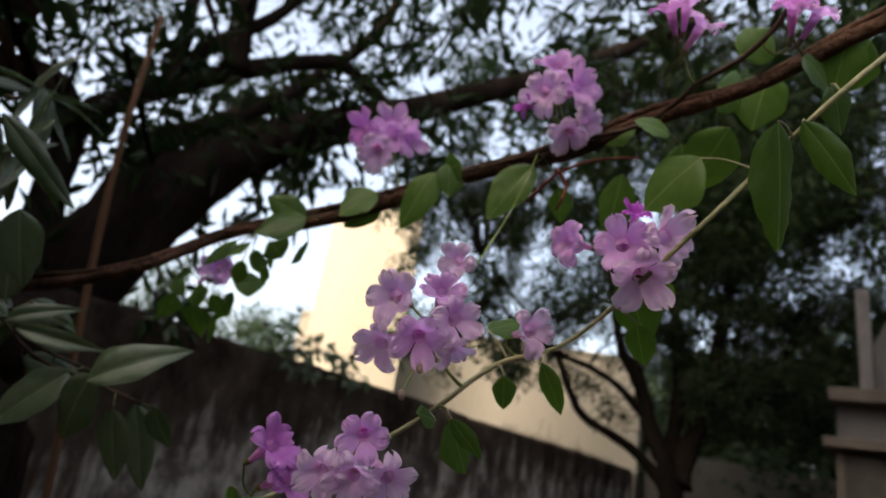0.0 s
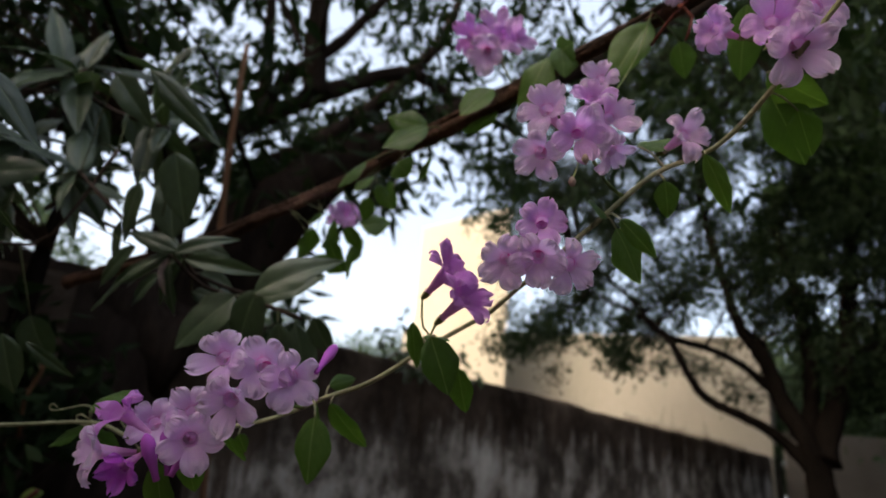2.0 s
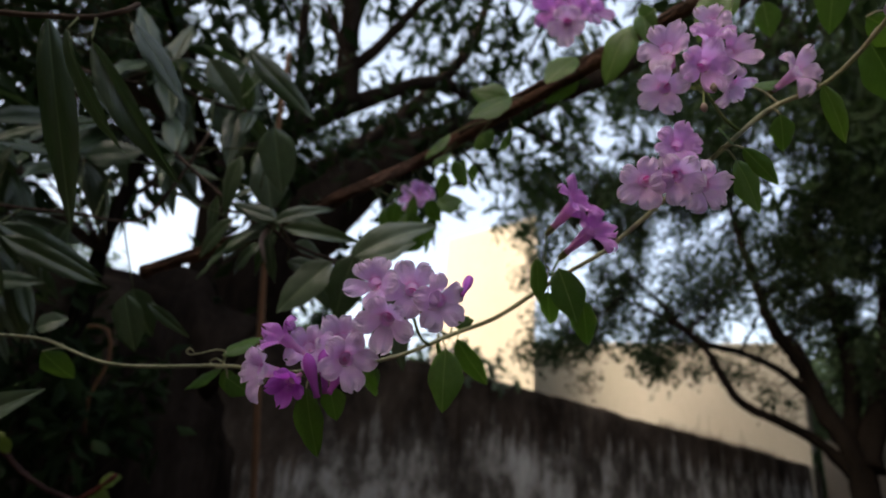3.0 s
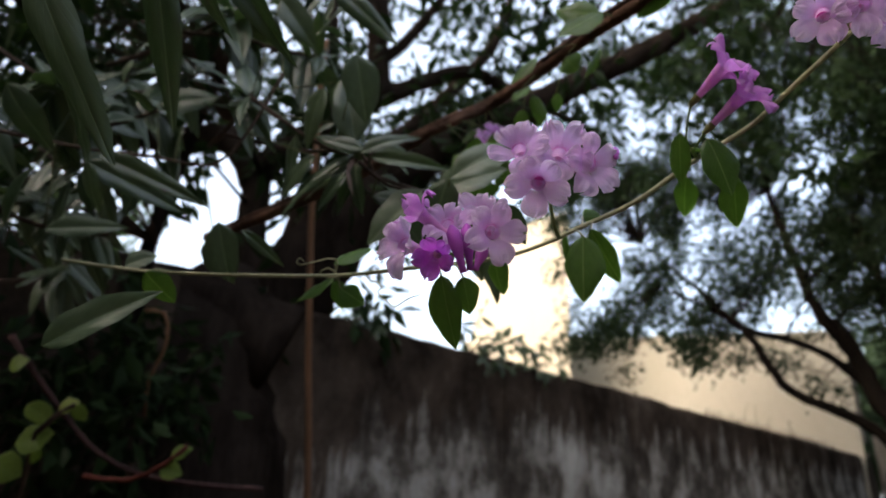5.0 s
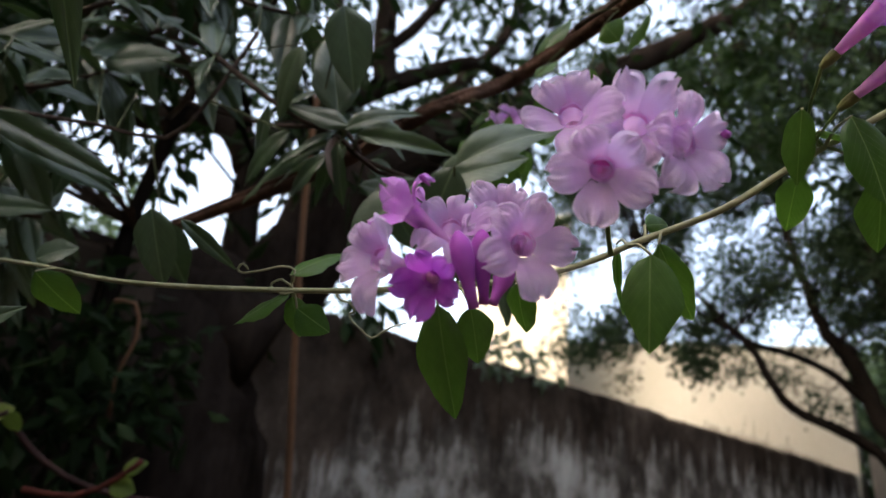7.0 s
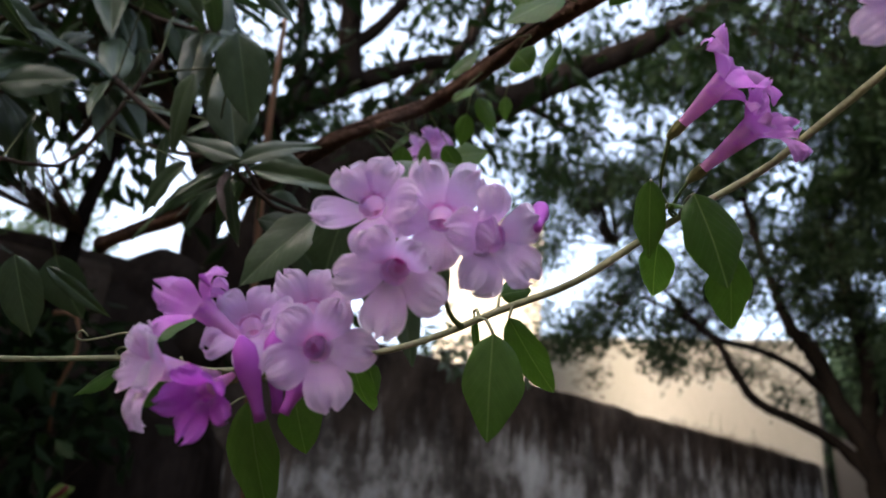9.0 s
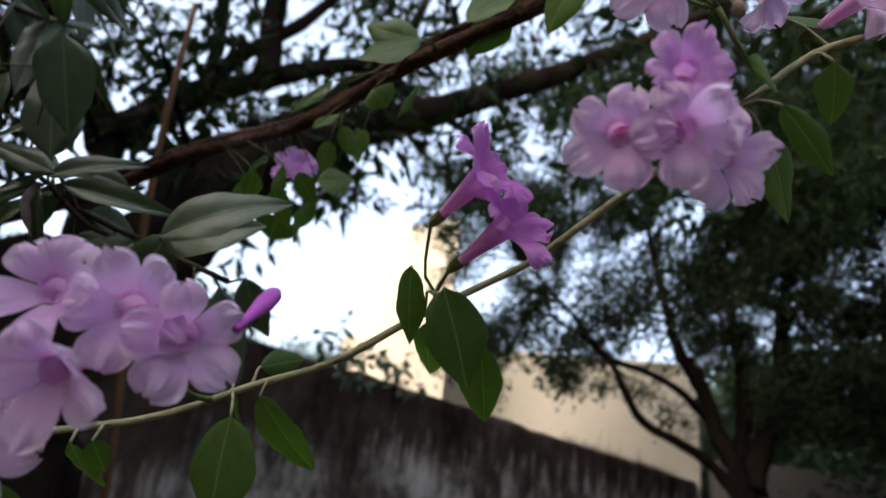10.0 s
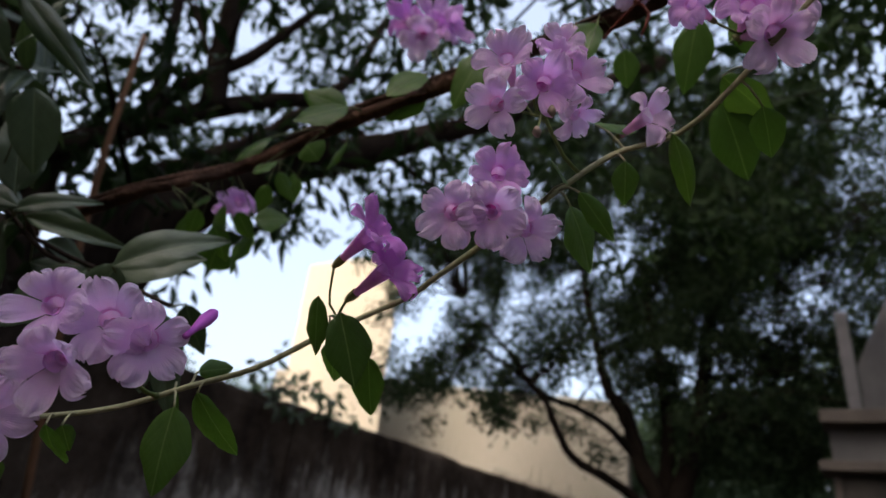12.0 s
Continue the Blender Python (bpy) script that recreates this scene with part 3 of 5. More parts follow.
CLUSTER_Q = [
    ((0.171, 0.609, 2.074), (-0.420, -0.869, -0.261), 0.0571, 0),
    ((0.185, 0.615, 2.122), (-0.088, -0.936, 0.340), 0.0570, 1),
    ((0.219, 0.610, 2.089), (0.517, -0.856, -0.009), 0.0586, 1),
    ((0.211, 0.631, 2.026), (0.066, -0.570, -0.819), 0.0483, 0),
    ((0.235, 0.627, 2.047), (0.643, -0.711, -0.286), 0.0483, 0),
    ((0.151, 0.622, 2.059), (-0.828, -0.555, -0.080), 0.0296, 3),
]
CLUSTER_R = [
    ((0.305, 0.519, 2.141), (-0.393, -0.639, 0.662), 0.0408, 2),
    ((0.346, 0.528, 2.131), (0.400, -0.607, 0.687), 0.0435, 1),
    ((0.328, 0.535, 2.164), (-0.075, -0.633, 0.770), 0.0406, 1),
]
CLUSTER_S = [
    ((0.424, 0.478, 2.122), (-0.172, -0.677, 0.716), 0.0423, 2),
    ((0.452, 0.483, 2.118), (0.352, -0.552, 0.756), 0.0399, 1),
]
CLUSTER_T = [
    ((-0.386, 0.988, 1.880), (0.542, -0.829, 0.141), 0.0582, 1),
    ((-0.417, 1.003, 1.875), (-0.473, -0.878, -0.068), 0.0523, 1),
]
BUDS_A = [
    ((-0.245, 0.424, 1.390), (-0.252, 0.407, 1.426), 0.0132, 0),
    ((-0.243, 0.434, 1.395), (-0.243, 0.420, 1.432), 0.0130, 0),
    ((-0.237, 0.430, 1.394), (-0.231, 0.434, 1.416), 0.0120, 0),
    ((-0.264, 0.394, 1.446), (-0.269, 0.391, 1.451), 0.0034, 0),
]
BUDS_B = [
    ((-0.121, 0.437, 1.486), (-0.127, 0.481, 1.518), 0.0105, 0),
]
LEAVES_A = [
    ((-0.280, 0.463, 1.403), (-0.271, 0.480, 1.339), 0.0280, 8),
    ((-0.268, 0.488, 1.409), (-0.263, 0.503, 1.376), 0.0232, -12),
    ((-0.244, 0.511, 1.432), (-0.248, 0.545, 1.401), 0.0192, 20),
    ((-0.240, 0.523, 1.434), (-0.239, 0.542, 1.417), 0.0151, -30),
]
LEAVES_B = [
    ((-0.162, 0.528, 1.456), (-0.164, 0.530, 1.393), 0.0347, 5),
    ((-0.157, 0.548, 1.471), (-0.134, 0.598, 1.425), 0.0238, 35),
    ((-0.166, 0.559, 1.490), (-0.145, 0.585, 1.503), 0.0161, 30),
    ((-0.186, 0.567, 1.480), (-0.197, 0.604, 1.435), 0.0107, 55),
]
LEAVES_CURL = [
    ((-0.430, 0.530, 1.434), (-0.475, 0.523, 1.408), 0.0213, 25),
    ((-0.435, 0.540, 1.433), (-0.430, 0.554, 1.403), 0.0190, -20),
    ((-0.426, 0.536, 1.422), (-0.403, 0.551, 1.407), 0.0248, 15),
    ((-0.430, 0.525, 1.446), (-0.402, 0.546, 1.479), 0.0231, -15),
    ((-0.657, 0.485, 1.440), (-0.643, 0.525, 1.409), 0.0298, 10),
]
LEAVES_E = [
    ((-0.068, 0.521, 1.550), (-0.071, 0.549, 1.508), 0.0186, 25),
    ((-0.045, 0.510, 1.534), (-0.026, 0.523, 1.483), 0.0340, -8),
    ((-0.025, 0.544, 1.511), (-0.022, 0.573, 1.468), 0.0240, 12),
    ((-0.058, 0.528, 1.537), (-0.037, 0.550, 1.546), 0.0173, -35),
    ((-0.064, 0.574, 1.530), (-0.071, 0.609, 1.497), 0.0222, 20),
]
LEAVES_D = [
    ((0.117, 0.466, 1.635), (0.105, 0.441, 1.638), 0.0196, 10),
    ((0.129, 0.487, 1.640), (0.160, 0.505, 1.608), 0.0167, 35),
    ((0.125, 0.509, 1.640), (0.151, 0.532, 1.595), 0.0335, -10),
    ((0.170, 0.514, 1.689), (0.174, 0.529, 1.657), 0.0215, 10),
    ((0.203, 0.490, 1.702), (0.231, 0.525, 1.655), 0.0183, 30),
    ((0.148, 0.525, 1.733), (0.192, 0.552, 1.758), 0.0279, -20),
]
LEAVES_G = [
    ((0.291, 0.606, 1.832), (0.330, 0.646, 1.764), 0.0500, -10),
    ((0.282, 0.576, 1.841), (0.351, 0.617, 1.815), 0.0360, 20),
    ((0.282, 0.627, 1.975), (0.271, 0.661, 1.895), 0.0420, 0),
    ((0.290, 0.519, 1.758), (0.302, 0.538, 1.719), 0.0272, 0),
]
LEAVES_H = [
    ((0.363, 0.374, 1.904), (0.383, 0.411, 1.807), 0.0480, -12),
    ((0.391, 0.394, 1.919), (0.450, 0.420, 1.870), 0.0295, 30),
    ((0.415, 0.395, 1.959), (0.435, 0.410, 1.923), 0.0364, 0),
    ((0.358, 0.563, 1.972), (0.298, 0.594, 1.922), 0.0704, 15),
    ((0.385, 0.554, 2.010), (0.352, 0.595, 1.940), 0.0608, -15),
]
LEAVES_TWO = [
    ((-0.152, 0.748, 1.911), (-0.219, 0.730, 1.874), 0.0522, 10),
    ((-0.157, 0.757, 1.914), (-0.224, 0.749, 1.939), 0.0425, -25),
    ((-0.048, 0.726, 1.955), (-0.095, 0.712, 1.914), 0.0543, 15),
    ((-0.053, 0.754, 1.964), (-0.100, 0.767, 1.909), 0.0442, -25),
    ((0.033, 0.714, 1.992), (-0.010, 0.715, 1.909), 0.0489, 10),
    ((0.049, 0.714, 1.998), (0.069, 0.703, 2.006), 0.0423, 30),
    ((0.052, 0.711, 2.006), (0.060, 0.709, 1.956), 0.0407, -15),
    ((0.172, 0.659, 1.991), (0.119, 0.658, 1.912), 0.0495, 5),
    ((-0.258, 0.769, 1.868), (-0.302, 0.756, 1.827), 0.0292, 20),
    ((-0.219, 0.802, 1.881), (-0.199, 0.811, 1.864), 0.0444, 10),
    ((-0.162, 0.807, 1.891), (-0.196, 0.833, 1.862), 0.0355, 30),
    ((-0.244, 0.860, 1.859), (-0.247, 0.870, 1.828), 0.0205, 30),
]
LEAVES_THREE = [
    ((0.328, 0.588, 2.013), (0.287, 0.577, 2.028), 0.0542, 20),
    ((0.298, 0.633, 2.056), (0.245, 0.652, 2.040), 0.0439, 0),
    ((0.365, 0.684, 2.060), (0.388, 0.707, 2.001), 0.0653, 0),
    ((0.399, 0.563, 2.115), (0.435, 0.554, 2.153), 0.0474, 15),
    ((0.465, 0.551, 2.113), (0.505, 0.566, 2.085), 0.0626, -10),
    ((0.522, 0.564, 2.161), (0.517, 0.585, 2.099), 0.0542, 20),
    ((0.570, 0.604, 2.189), (0.550, 0.623, 2.125), 0.0642, -20),
    ((0.393, 0.625, 2.117), (0.432, 0.635, 2.103), 0.0659, 15),
    ((0.456, 0.625, 2.142), (0.444, 0.648, 2.070), 0.0659, 20),
    ((0.210, 0.690, 1.979), (0.216, 0.707, 1.933), 0.0307, 30),
]
LEAVES_T = [
    ((-0.360, 1.005, 1.856), (-0.306, 1.016, 1.871), 0.0448, 10),
    ((-0.403, 1.001, 1.832), (-0.441, 0.995, 1.818), 0.0559, 20),
    ((-0.423, 1.027, 1.805), (-0.435, 1.037, 1.767), 0.0682, -10),
    ((-0.372, 1.038, 1.845), (-0.406, 1.049, 1.789), 0.0516, 30),
    ((-0.455, 1.002, 1.845), (-0.483, 1.001, 1.827), 0.0409, 0),
    ((-0.304, 0.989, 1.945), (-0.305, 1.008, 1.892), 0.0269, 40),
    ((-0.379, 0.853, 1.790), (-0.395, 0.873, 1.753), 0.0270, -20),
    ((-0.358, 0.874, 1.778), (-0.344, 0.906, 1.728), 0.0270, 15),
    ((-0.333, 0.882, 1.804), (-0.313, 0.909, 1.772), 0.0270, 30),
    ((-0.402, 0.880, 1.790), (-0.431, 0.897, 1.750), 0.0270, 0),
    ((-0.326, 0.882, 1.874), (-0.298, 0.888, 1.909), 0.0270, -20),
    ((-0.365, 0.900, 1.825), (-0.392, 0.921, 1.775), 0.0270, 15),
    ((-0.341, 0.933, 1.778), (-0.365, 0.953, 1.733), 0.0270, 30),
    ((-0.298, 0.913, 1.899), (-0.274, 0.943, 1.863), 0.0270, 0),
    ((-0.317, 0.926, 1.881), (-0.331, 0.947, 1.840), 0.0270, -20),
    ((-0.405, 0.925, 1.848), (-0.440, 0.931, 1.837), 0.0270, 15),
]
STEM_ONE = [(-0.778, 0.470, 1.459), (-0.745, 0.549, 1.470), (-0.537, 0.475, 1.425), (-0.430, 0.530, 1.435), (-0.325, 0.490, 1.422), (-0.256, 0.532, 1.441), (-0.211, 0.544, 1.455), (-0.166, 0.553, 1.477), (-0.115, 0.548, 1.495), (-0.063, 0.552, 1.531), (-0.004, 0.555, 1.567), (0.017, 0.540, 1.578), (0.103, 0.506, 1.641), (0.161, 0.520, 1.699), (0.230, 0.512, 1.733), (0.322, 0.441, 1.831), (0.369, 0.431, 1.889), (0.412, 0.391, 1.939), (0.474, 0.397, 2.008)]
STEM_TWO = [(-1.159, 1.104, 1.770), (-0.713, 0.954, 1.789), (-0.476, 0.867, 1.826), (-0.380, 0.968, 1.941), (-0.174, 0.805, 1.922), (-0.043, 0.759, 1.953), (0.073, 0.728, 1.997), (0.212, 0.675, 2.022), (0.313, 0.633, 2.061), (0.417, 0.594, 2.092), (0.523, 0.566, 2.155), (0.605, 0.541, 2.199)]
STEM_THIN = [(-0.260, 0.822, 1.901), (-0.027, 0.745, 1.972), (0.105, 0.708, 2.006), (0.209, 0.653, 2.024), (0.309, 0.616, 2.047), (0.350, 0.570, 2.074), (0.388, 0.529, 2.084), (0.419, 0.501, 2.115), (0.438, 0.488, 2.160)]
LIMB_THICK = [(-2.557, 3.150, 1.867), (-2.290, 3.270, 2.560), (-1.964, 3.522, 3.240), (-1.605, 3.869, 3.717), (-1.172, 4.264, 4.150), (-0.597, 4.756, 4.736), (0.361, 5.323, 5.581), (1.928, 6.049, 6.980)]
LIMB_UP = [(-2.638, 3.194, 2.004), (-2.758, 3.180, 2.607), (-2.828, 3.253, 3.304), (-2.696, 3.479, 3.677), (-2.293, 3.748, 4.093), (-1.904, 4.034, 4.451), (-1.592, 4.341, 4.696), (-1.196, 4.689, 4.556), (-0.622, 5.180, 4.421)]
LIMB_LEFT = [(-2.817, 3.222, 3.245), (-3.071, 3.123, 3.536), (-3.411, 3.049, 3.539), (-4.093, 2.882, 3.600)]
LIMB_TOP = [(-2.211, 3.796, 4.164), (-2.227, 3.708, 4.574), (-2.208, 3.592, 5.250)]
LIMB_TOPB = [(-2.616, 3.645, 3.873), (-2.522, 3.552, 4.209), (-2.550, 3.508, 4.643), (-2.559, 3.418, 5.223)]
LIMB_TOPC = [(-2.638, 3.566, 3.776), (-2.386, 3.664, 4.284), (-2.054, 3.810, 4.701), (-1.601, 3.895, 5.376)]
LIMB_BACK = [(-2.894, 3.829, 2.833), (-2.868, 4.028, 3.536), (-2.684, 4.360, 3.947), (-2.263, 4.851, 4.675), (-1.703, 5.253, 5.753), (-1.466, 5.392, 6.770)]
LIMB_WEST = [(-2.064, 2.760, 1.861), (-2.334, 2.599, 1.985), (-2.739, 2.495, 2.118), (-3.399, 2.272, 2.288), (-4.400, 1.920, 2.432)]
TRUNK = [(-2.490, 2.831, 0.477), (-2.477, 2.673, 1.041), (-2.495, 2.592, 1.524), (-2.482, 2.606, 1.941), (-2.425, 2.720, 2.298)]
POLE = [(-1.889, 2.962, 0.777), (-1.864, 2.851, 1.087), (-1.800, 2.594, 1.809), (-1.747, 2.394, 2.377), (-1.682, 2.238, 2.843), (-1.700, 2.225, 3.399)]
R_TRUNK = [(2.593, 9.400, 0.512), (2.624, 9.400, 1.313), (2.543, 9.400, 2.011), (2.267, 9.400, 2.585), (2.020, 9.400, 3.360), (1.821, 9.400, 3.598), (1.639, 9.600, 4.514), (1.456, 9.800, 5.731)]
R_LIMBA = [(2.584, 9.400, 1.657), (2.236, 9.400, 2.096), (1.787, 9.200, 2.345), (1.264, 9.000, 2.553), (1.008, 8.900, 2.905), (0.821, 8.800, 3.268), (0.364, 8.600, 3.603), (-0.249, 8.400, 3.856)]
R_LIMBB = [(2.669, 9.400, 1.877), (2.931, 9.500, 2.640), (3.173, 9.600, 3.451), (3.404, 9.800, 4.520), (3.789, 10.000, 6.285)]
R_LIMBC = [(2.236, 9.400, 2.660), (1.766, 9.300, 3.088), (1.310, 9.200, 3.289), (0.762, 9.000, 3.427), (0.211, 8.800, 3.981), (-0.438, 8.600, 4.596)]
R_LIMBD = [(2.569, 9.600, 2.169), (2.758, 9.800, 3.059), (2.738, 10.000, 4.206), (2.570, 10.000, 5.317)]
MANGO_A = [
    ((-0.527, 0.698, 1.716), (-0.546, 0.673, 1.829), 0.0509, 20),
    ((-0.425, 0.736, 1.637), (-0.500, 0.709, 1.554), 0.0533, -10),
    ((-0.410, 0.760, 1.645), (-0.306, 0.758, 1.681), 0.0492, 20),
    ((-0.529, 0.703, 1.699), (-0.642, 0.660, 1.626), 0.0263, 25),
    ((-0.546, 0.722, 1.694), (-0.660, 0.701, 1.651), 0.0233, -20),
    ((-0.518, 0.704, 1.707), (-0.577, 0.679, 1.722), 0.0263, 0),
    ((-0.501, 0.708, 1.710), (-0.447, 0.729, 1.700), 0.0246, 20),
    ((-0.515, 0.731, 1.726), (-0.461, 0.778, 1.704), 0.0254, -20),
    ((-0.542, 0.735, 1.691), (-0.650, 0.738, 1.681), 0.0272, 30),
    ((-0.513, 0.759, 1.680), (-0.472, 0.797, 1.674), 0.0274, 10),
    ((-0.649, 0.711, 1.755), (-0.687, 0.751, 1.671), 0.0373, 20),
    ((-0.493, 0.790, 1.642), (-0.460, 0.842, 1.589), 0.0407, 10),
    ((-0.534, 0.742, 1.709), (-0.593, 0.752, 1.631), 0.0329, 0),
]
DEAD_A = [
    ((-0.527, 0.698, 1.686), (-0.521, 0.725, 1.614), 0.0226, 0),
]
TWIG_A = [(-0.861, 0.763, 1.825), (-0.677, 0.748, 1.752), (-0.525, 0.714, 1.704), (-0.504, 0.732, 1.670), (-0.428, 0.765, 1.647)]
MANGO_B = [
    ((-0.578, 0.212, 1.639), (-0.526, 0.300, 1.465), 0.0478, 10),
    ((-0.703, 0.424, 1.568), (-0.591, 0.481, 1.522), 0.0329, 20),
    ((-0.464, 0.282, 1.702), (-0.395, 0.336, 1.573), 0.0340, 25),
    ((-0.548, 0.288, 1.755), (-0.539, 0.374, 1.551), 0.0416, -30),
    ((-0.487, 0.271, 1.711), (-0.477, 0.318, 1.602), 0.0302, 30),
    ((-0.464, 0.317, 1.756), (-0.411, 0.365, 1.682), 0.0357, -30),
    ((-0.643, 0.570, 1.537), (-0.636, 0.602, 1.463), 0.0482, -15),
    ((-0.637, 0.373, 1.328), (-0.540, 0.384, 1.384), 0.0406, 25),
    ((-0.716, 0.422, 1.559), (-0.719, 0.445, 1.501), 0.0274, 0),
    ((-0.614, 0.583, 1.529), (-0.568, 0.615, 1.488), 0.0202, 20),
]
TWIG_B = [(-0.695, 0.208, 1.743), (-0.583, 0.251, 1.735), (-0.475, 0.287, 1.737), (-0.457, 0.313, 1.773)]
MANGO_C = [
    ((-0.784, 0.399, 1.729), (-0.779, 0.457, 1.585), 0.0359, 20),
    ((-0.861, 0.519, 1.635), (-0.744, 0.610, 1.585), 0.0395, 15),
    ((-0.798, 0.731, 1.600), (-0.781, 0.769, 1.522), 0.0626, 10),
    ((-0.564, 0.683, 1.822), (-0.554, 0.721, 1.737), 0.0494, 25),
    ((-0.788, 0.699, 1.840), (-0.719, 0.744, 1.798), 0.0842, -20),
    ((-0.908, 0.655, 1.827), (-0.809, 0.687, 1.849), 0.0549, 20),
    ((-1.012, 0.595, 1.574), (-0.896, 0.637, 1.590), 0.0362, 20),
    ((-0.930, 0.497, 1.618), (-0.997, 0.506, 1.524), 0.0366, 0),
    ((-0.572, 0.704, 1.760), (-0.627, 0.689, 1.741), 0.0198, 10),
    ((-0.606, 0.711, 1.708), (-0.678, 0.703, 1.652), 0.0329, -10),
    ((-0.929, 0.546, 1.788), (-1.003, 0.548, 1.706), 0.0494, 15),
    ((-0.892, 0.655, 1.695), (-0.946, 0.663, 1.618), 0.0435, -15),
    ((-0.816, 0.592, 1.496), (-0.777, 0.600, 1.516), 0.0337, 10),
    ((-0.956, 0.442, 1.732), (-0.921, 0.490, 1.646), 0.0512, 20),
    ((-0.904, 0.717, 1.819), (-0.965, 0.732, 1.716), 0.0528, 10),
    ((-0.764, 0.735, 1.919), (-0.805, 0.751, 1.835), 0.0480, 20),
    ((-0.753, 0.765, 2.002), (-0.721, 0.811, 1.919), 0.0483, -20),
]
TWIG_C = [(-1.040, 0.479, 1.695), (-0.925, 0.564, 1.688), (-0.852, 0.635, 1.701), (-0.791, 0.692, 1.708), (-0.735, 0.694, 1.763), (-0.700, 0.716, 1.889)]
MANGO_D = [
    ((-0.547, 0.592, 1.949), (-0.444, 0.649, 1.845), 0.0327, 20),
    ((-0.508, 0.640, 1.831), (-0.496, 0.676, 1.733), 0.0513, -15),
    ((-0.680, 0.654, 1.998), (-0.626, 0.692, 1.921), 0.0435, 10),
    ((-0.560, 0.644, 1.785), (-0.611, 0.660, 1.707), 0.0389, 0),
    ((-0.511, 0.688, 1.687), (-0.428, 0.693, 1.724), 0.0233, 15),
    ((-0.503, 0.688, 1.691), (-0.581, 0.663, 1.717), 0.0249, -15),
    ((-0.518, 0.691, 1.671), (-0.519, 0.716, 1.597), 0.0264, 30),
    ((-0.495, 0.693, 1.681), (-0.380, 0.721, 1.670), 0.0233, 25),
    ((-0.374, 0.712, 1.638), (-0.422, 0.735, 1.540), 0.0532, -10),
    ((-0.367, 0.695, 1.628), (-0.260, 0.697, 1.692), 0.0430, 15),
    ((-0.355, 0.751, 1.599), (-0.344, 0.785, 1.504), 0.0435, 15),
    ((-0.355, 0.800, 1.612), (-0.326, 0.848, 1.490), 0.0412, -25),
    ((-0.302, 0.758, 1.611), (-0.281, 0.782, 1.554), 0.0327, 30),
    ((-0.518, 0.754, 1.647), (-0.436, 0.775, 1.635), 0.0329, 10),
    ((-0.533, 0.694, 1.655), (-0.593, 0.693, 1.620), 0.0311, 0),
    ((-0.552, 0.683, 1.994), (-0.627, 0.686, 1.938), 0.0400, 20),
]
TWIG_D = [(-0.743, 0.696, 1.836), (-0.610, 0.704, 1.735), (-0.523, 0.707, 1.686), (-0.479, 0.729, 1.649), (-0.385, 0.746, 1.627), (-0.329, 0.774, 1.611)]
MID_WHORLS = [(-0.739, 0.690, 1.838), (-0.897, 0.716, 1.932), (-0.674, 0.783, 1.971), (-0.826, 0.755, 2.043), (-0.760, 0.847, 2.145), (-1.023, 0.649, 1.716), (-0.945, 0.691, 1.843), (-1.047, 0.738, 1.624), (-1.202, 0.755, 1.701), (-1.376, 0.926, 1.672), (-1.45, 1.05, 1.80)]
W6 = (-1.192, 0.800, 2.039)
W7 = (-1.300, 0.758, 1.738)
W8 = (-0.829, 0.718, 2.069)
W10 = (-1.445, 0.959, 1.657)
W11 = (-1.196, 0.535, 1.827)
W14 = (-1.516, 0.978, 1.830)
W15 = (-1.020, 0.566, 1.814)
W16 = (-1.107, 0.693, 1.842)
PLANT_A = (-1.529, 4.246, 2.140)
PLANT_B = (-1.241, 4.883, 2.140)
PLANT_C = (-1.962, 3.289, 2.140)
DRY_A = [(-1.902, 1.648, 1.767), (-1.837, 1.677, 1.763), (-1.838, 1.717, 1.659), (-1.909, 1.741, 1.523), (-1.930, 1.779, 1.404)]
DRY_B = [(-1.765, 1.102, 1.543), (-1.680, 1.194, 1.399), (-1.567, 1.296, 1.257), (-1.408, 1.384, 1.200), (-1.229, 1.578, 1.188)]
DRY_C = [(-1.520, 1.222, 1.201), (-1.418, 1.266, 1.196), (-1.326, 1.286, 1.241), (-1.273, 1.292, 1.284)]
YOUNG = [
    ((-1.475, 0.986, 1.263), (-1.396, 1.008, 1.291), 0.0714, 0),
    ((-1.429, 0.995, 1.288), (-1.456, 1.011, 1.220), 0.0595, 0),
    ((-1.382, 0.996, 1.336), (-1.342, 1.003, 1.361), 0.0404, 0),
    ((-1.348, 1.005, 1.350), (-1.328, 1.025, 1.318), 0.0333, 0),
    ((-1.340, 1.286, 1.227), (-1.290, 1.311, 1.218), 0.0494, 0),
    ((-1.313, 1.287, 1.255), (-1.266, 1.294, 1.284), 0.0412, 0),
    ((-1.522, 0.981, 1.226), (-1.469, 1.015, 1.197), 0.0714, 0),
    ((-1.448, 0.966, 1.343), (-1.395, 1.000, 1.313), 0.0476, 0),
    ((-1.476, 0.925, 1.418), (-1.441, 0.930, 1.443), 0.0476, 0),
]
YOUNG_STEM = [(-1.611, 1.076, 1.039), (-1.502, 1.050, 1.161), (-1.429, 0.995, 1.288), (-1.348, 1.005, 1.350)]
TENDRIL_A = [(-0.399, 0.540, 1.439), (-0.395, 0.545, 1.432), (-0.385, 0.545, 1.429), (-0.384, 0.552, 1.424), (-0.390, 0.555, 1.423), (-0.386, 0.554, 1.417), (-0.379, 0.559, 1.411), (-0.372, 0.564, 1.406), (-0.358, 0.566, 1.415), (-0.345, 0.569, 1.420)]
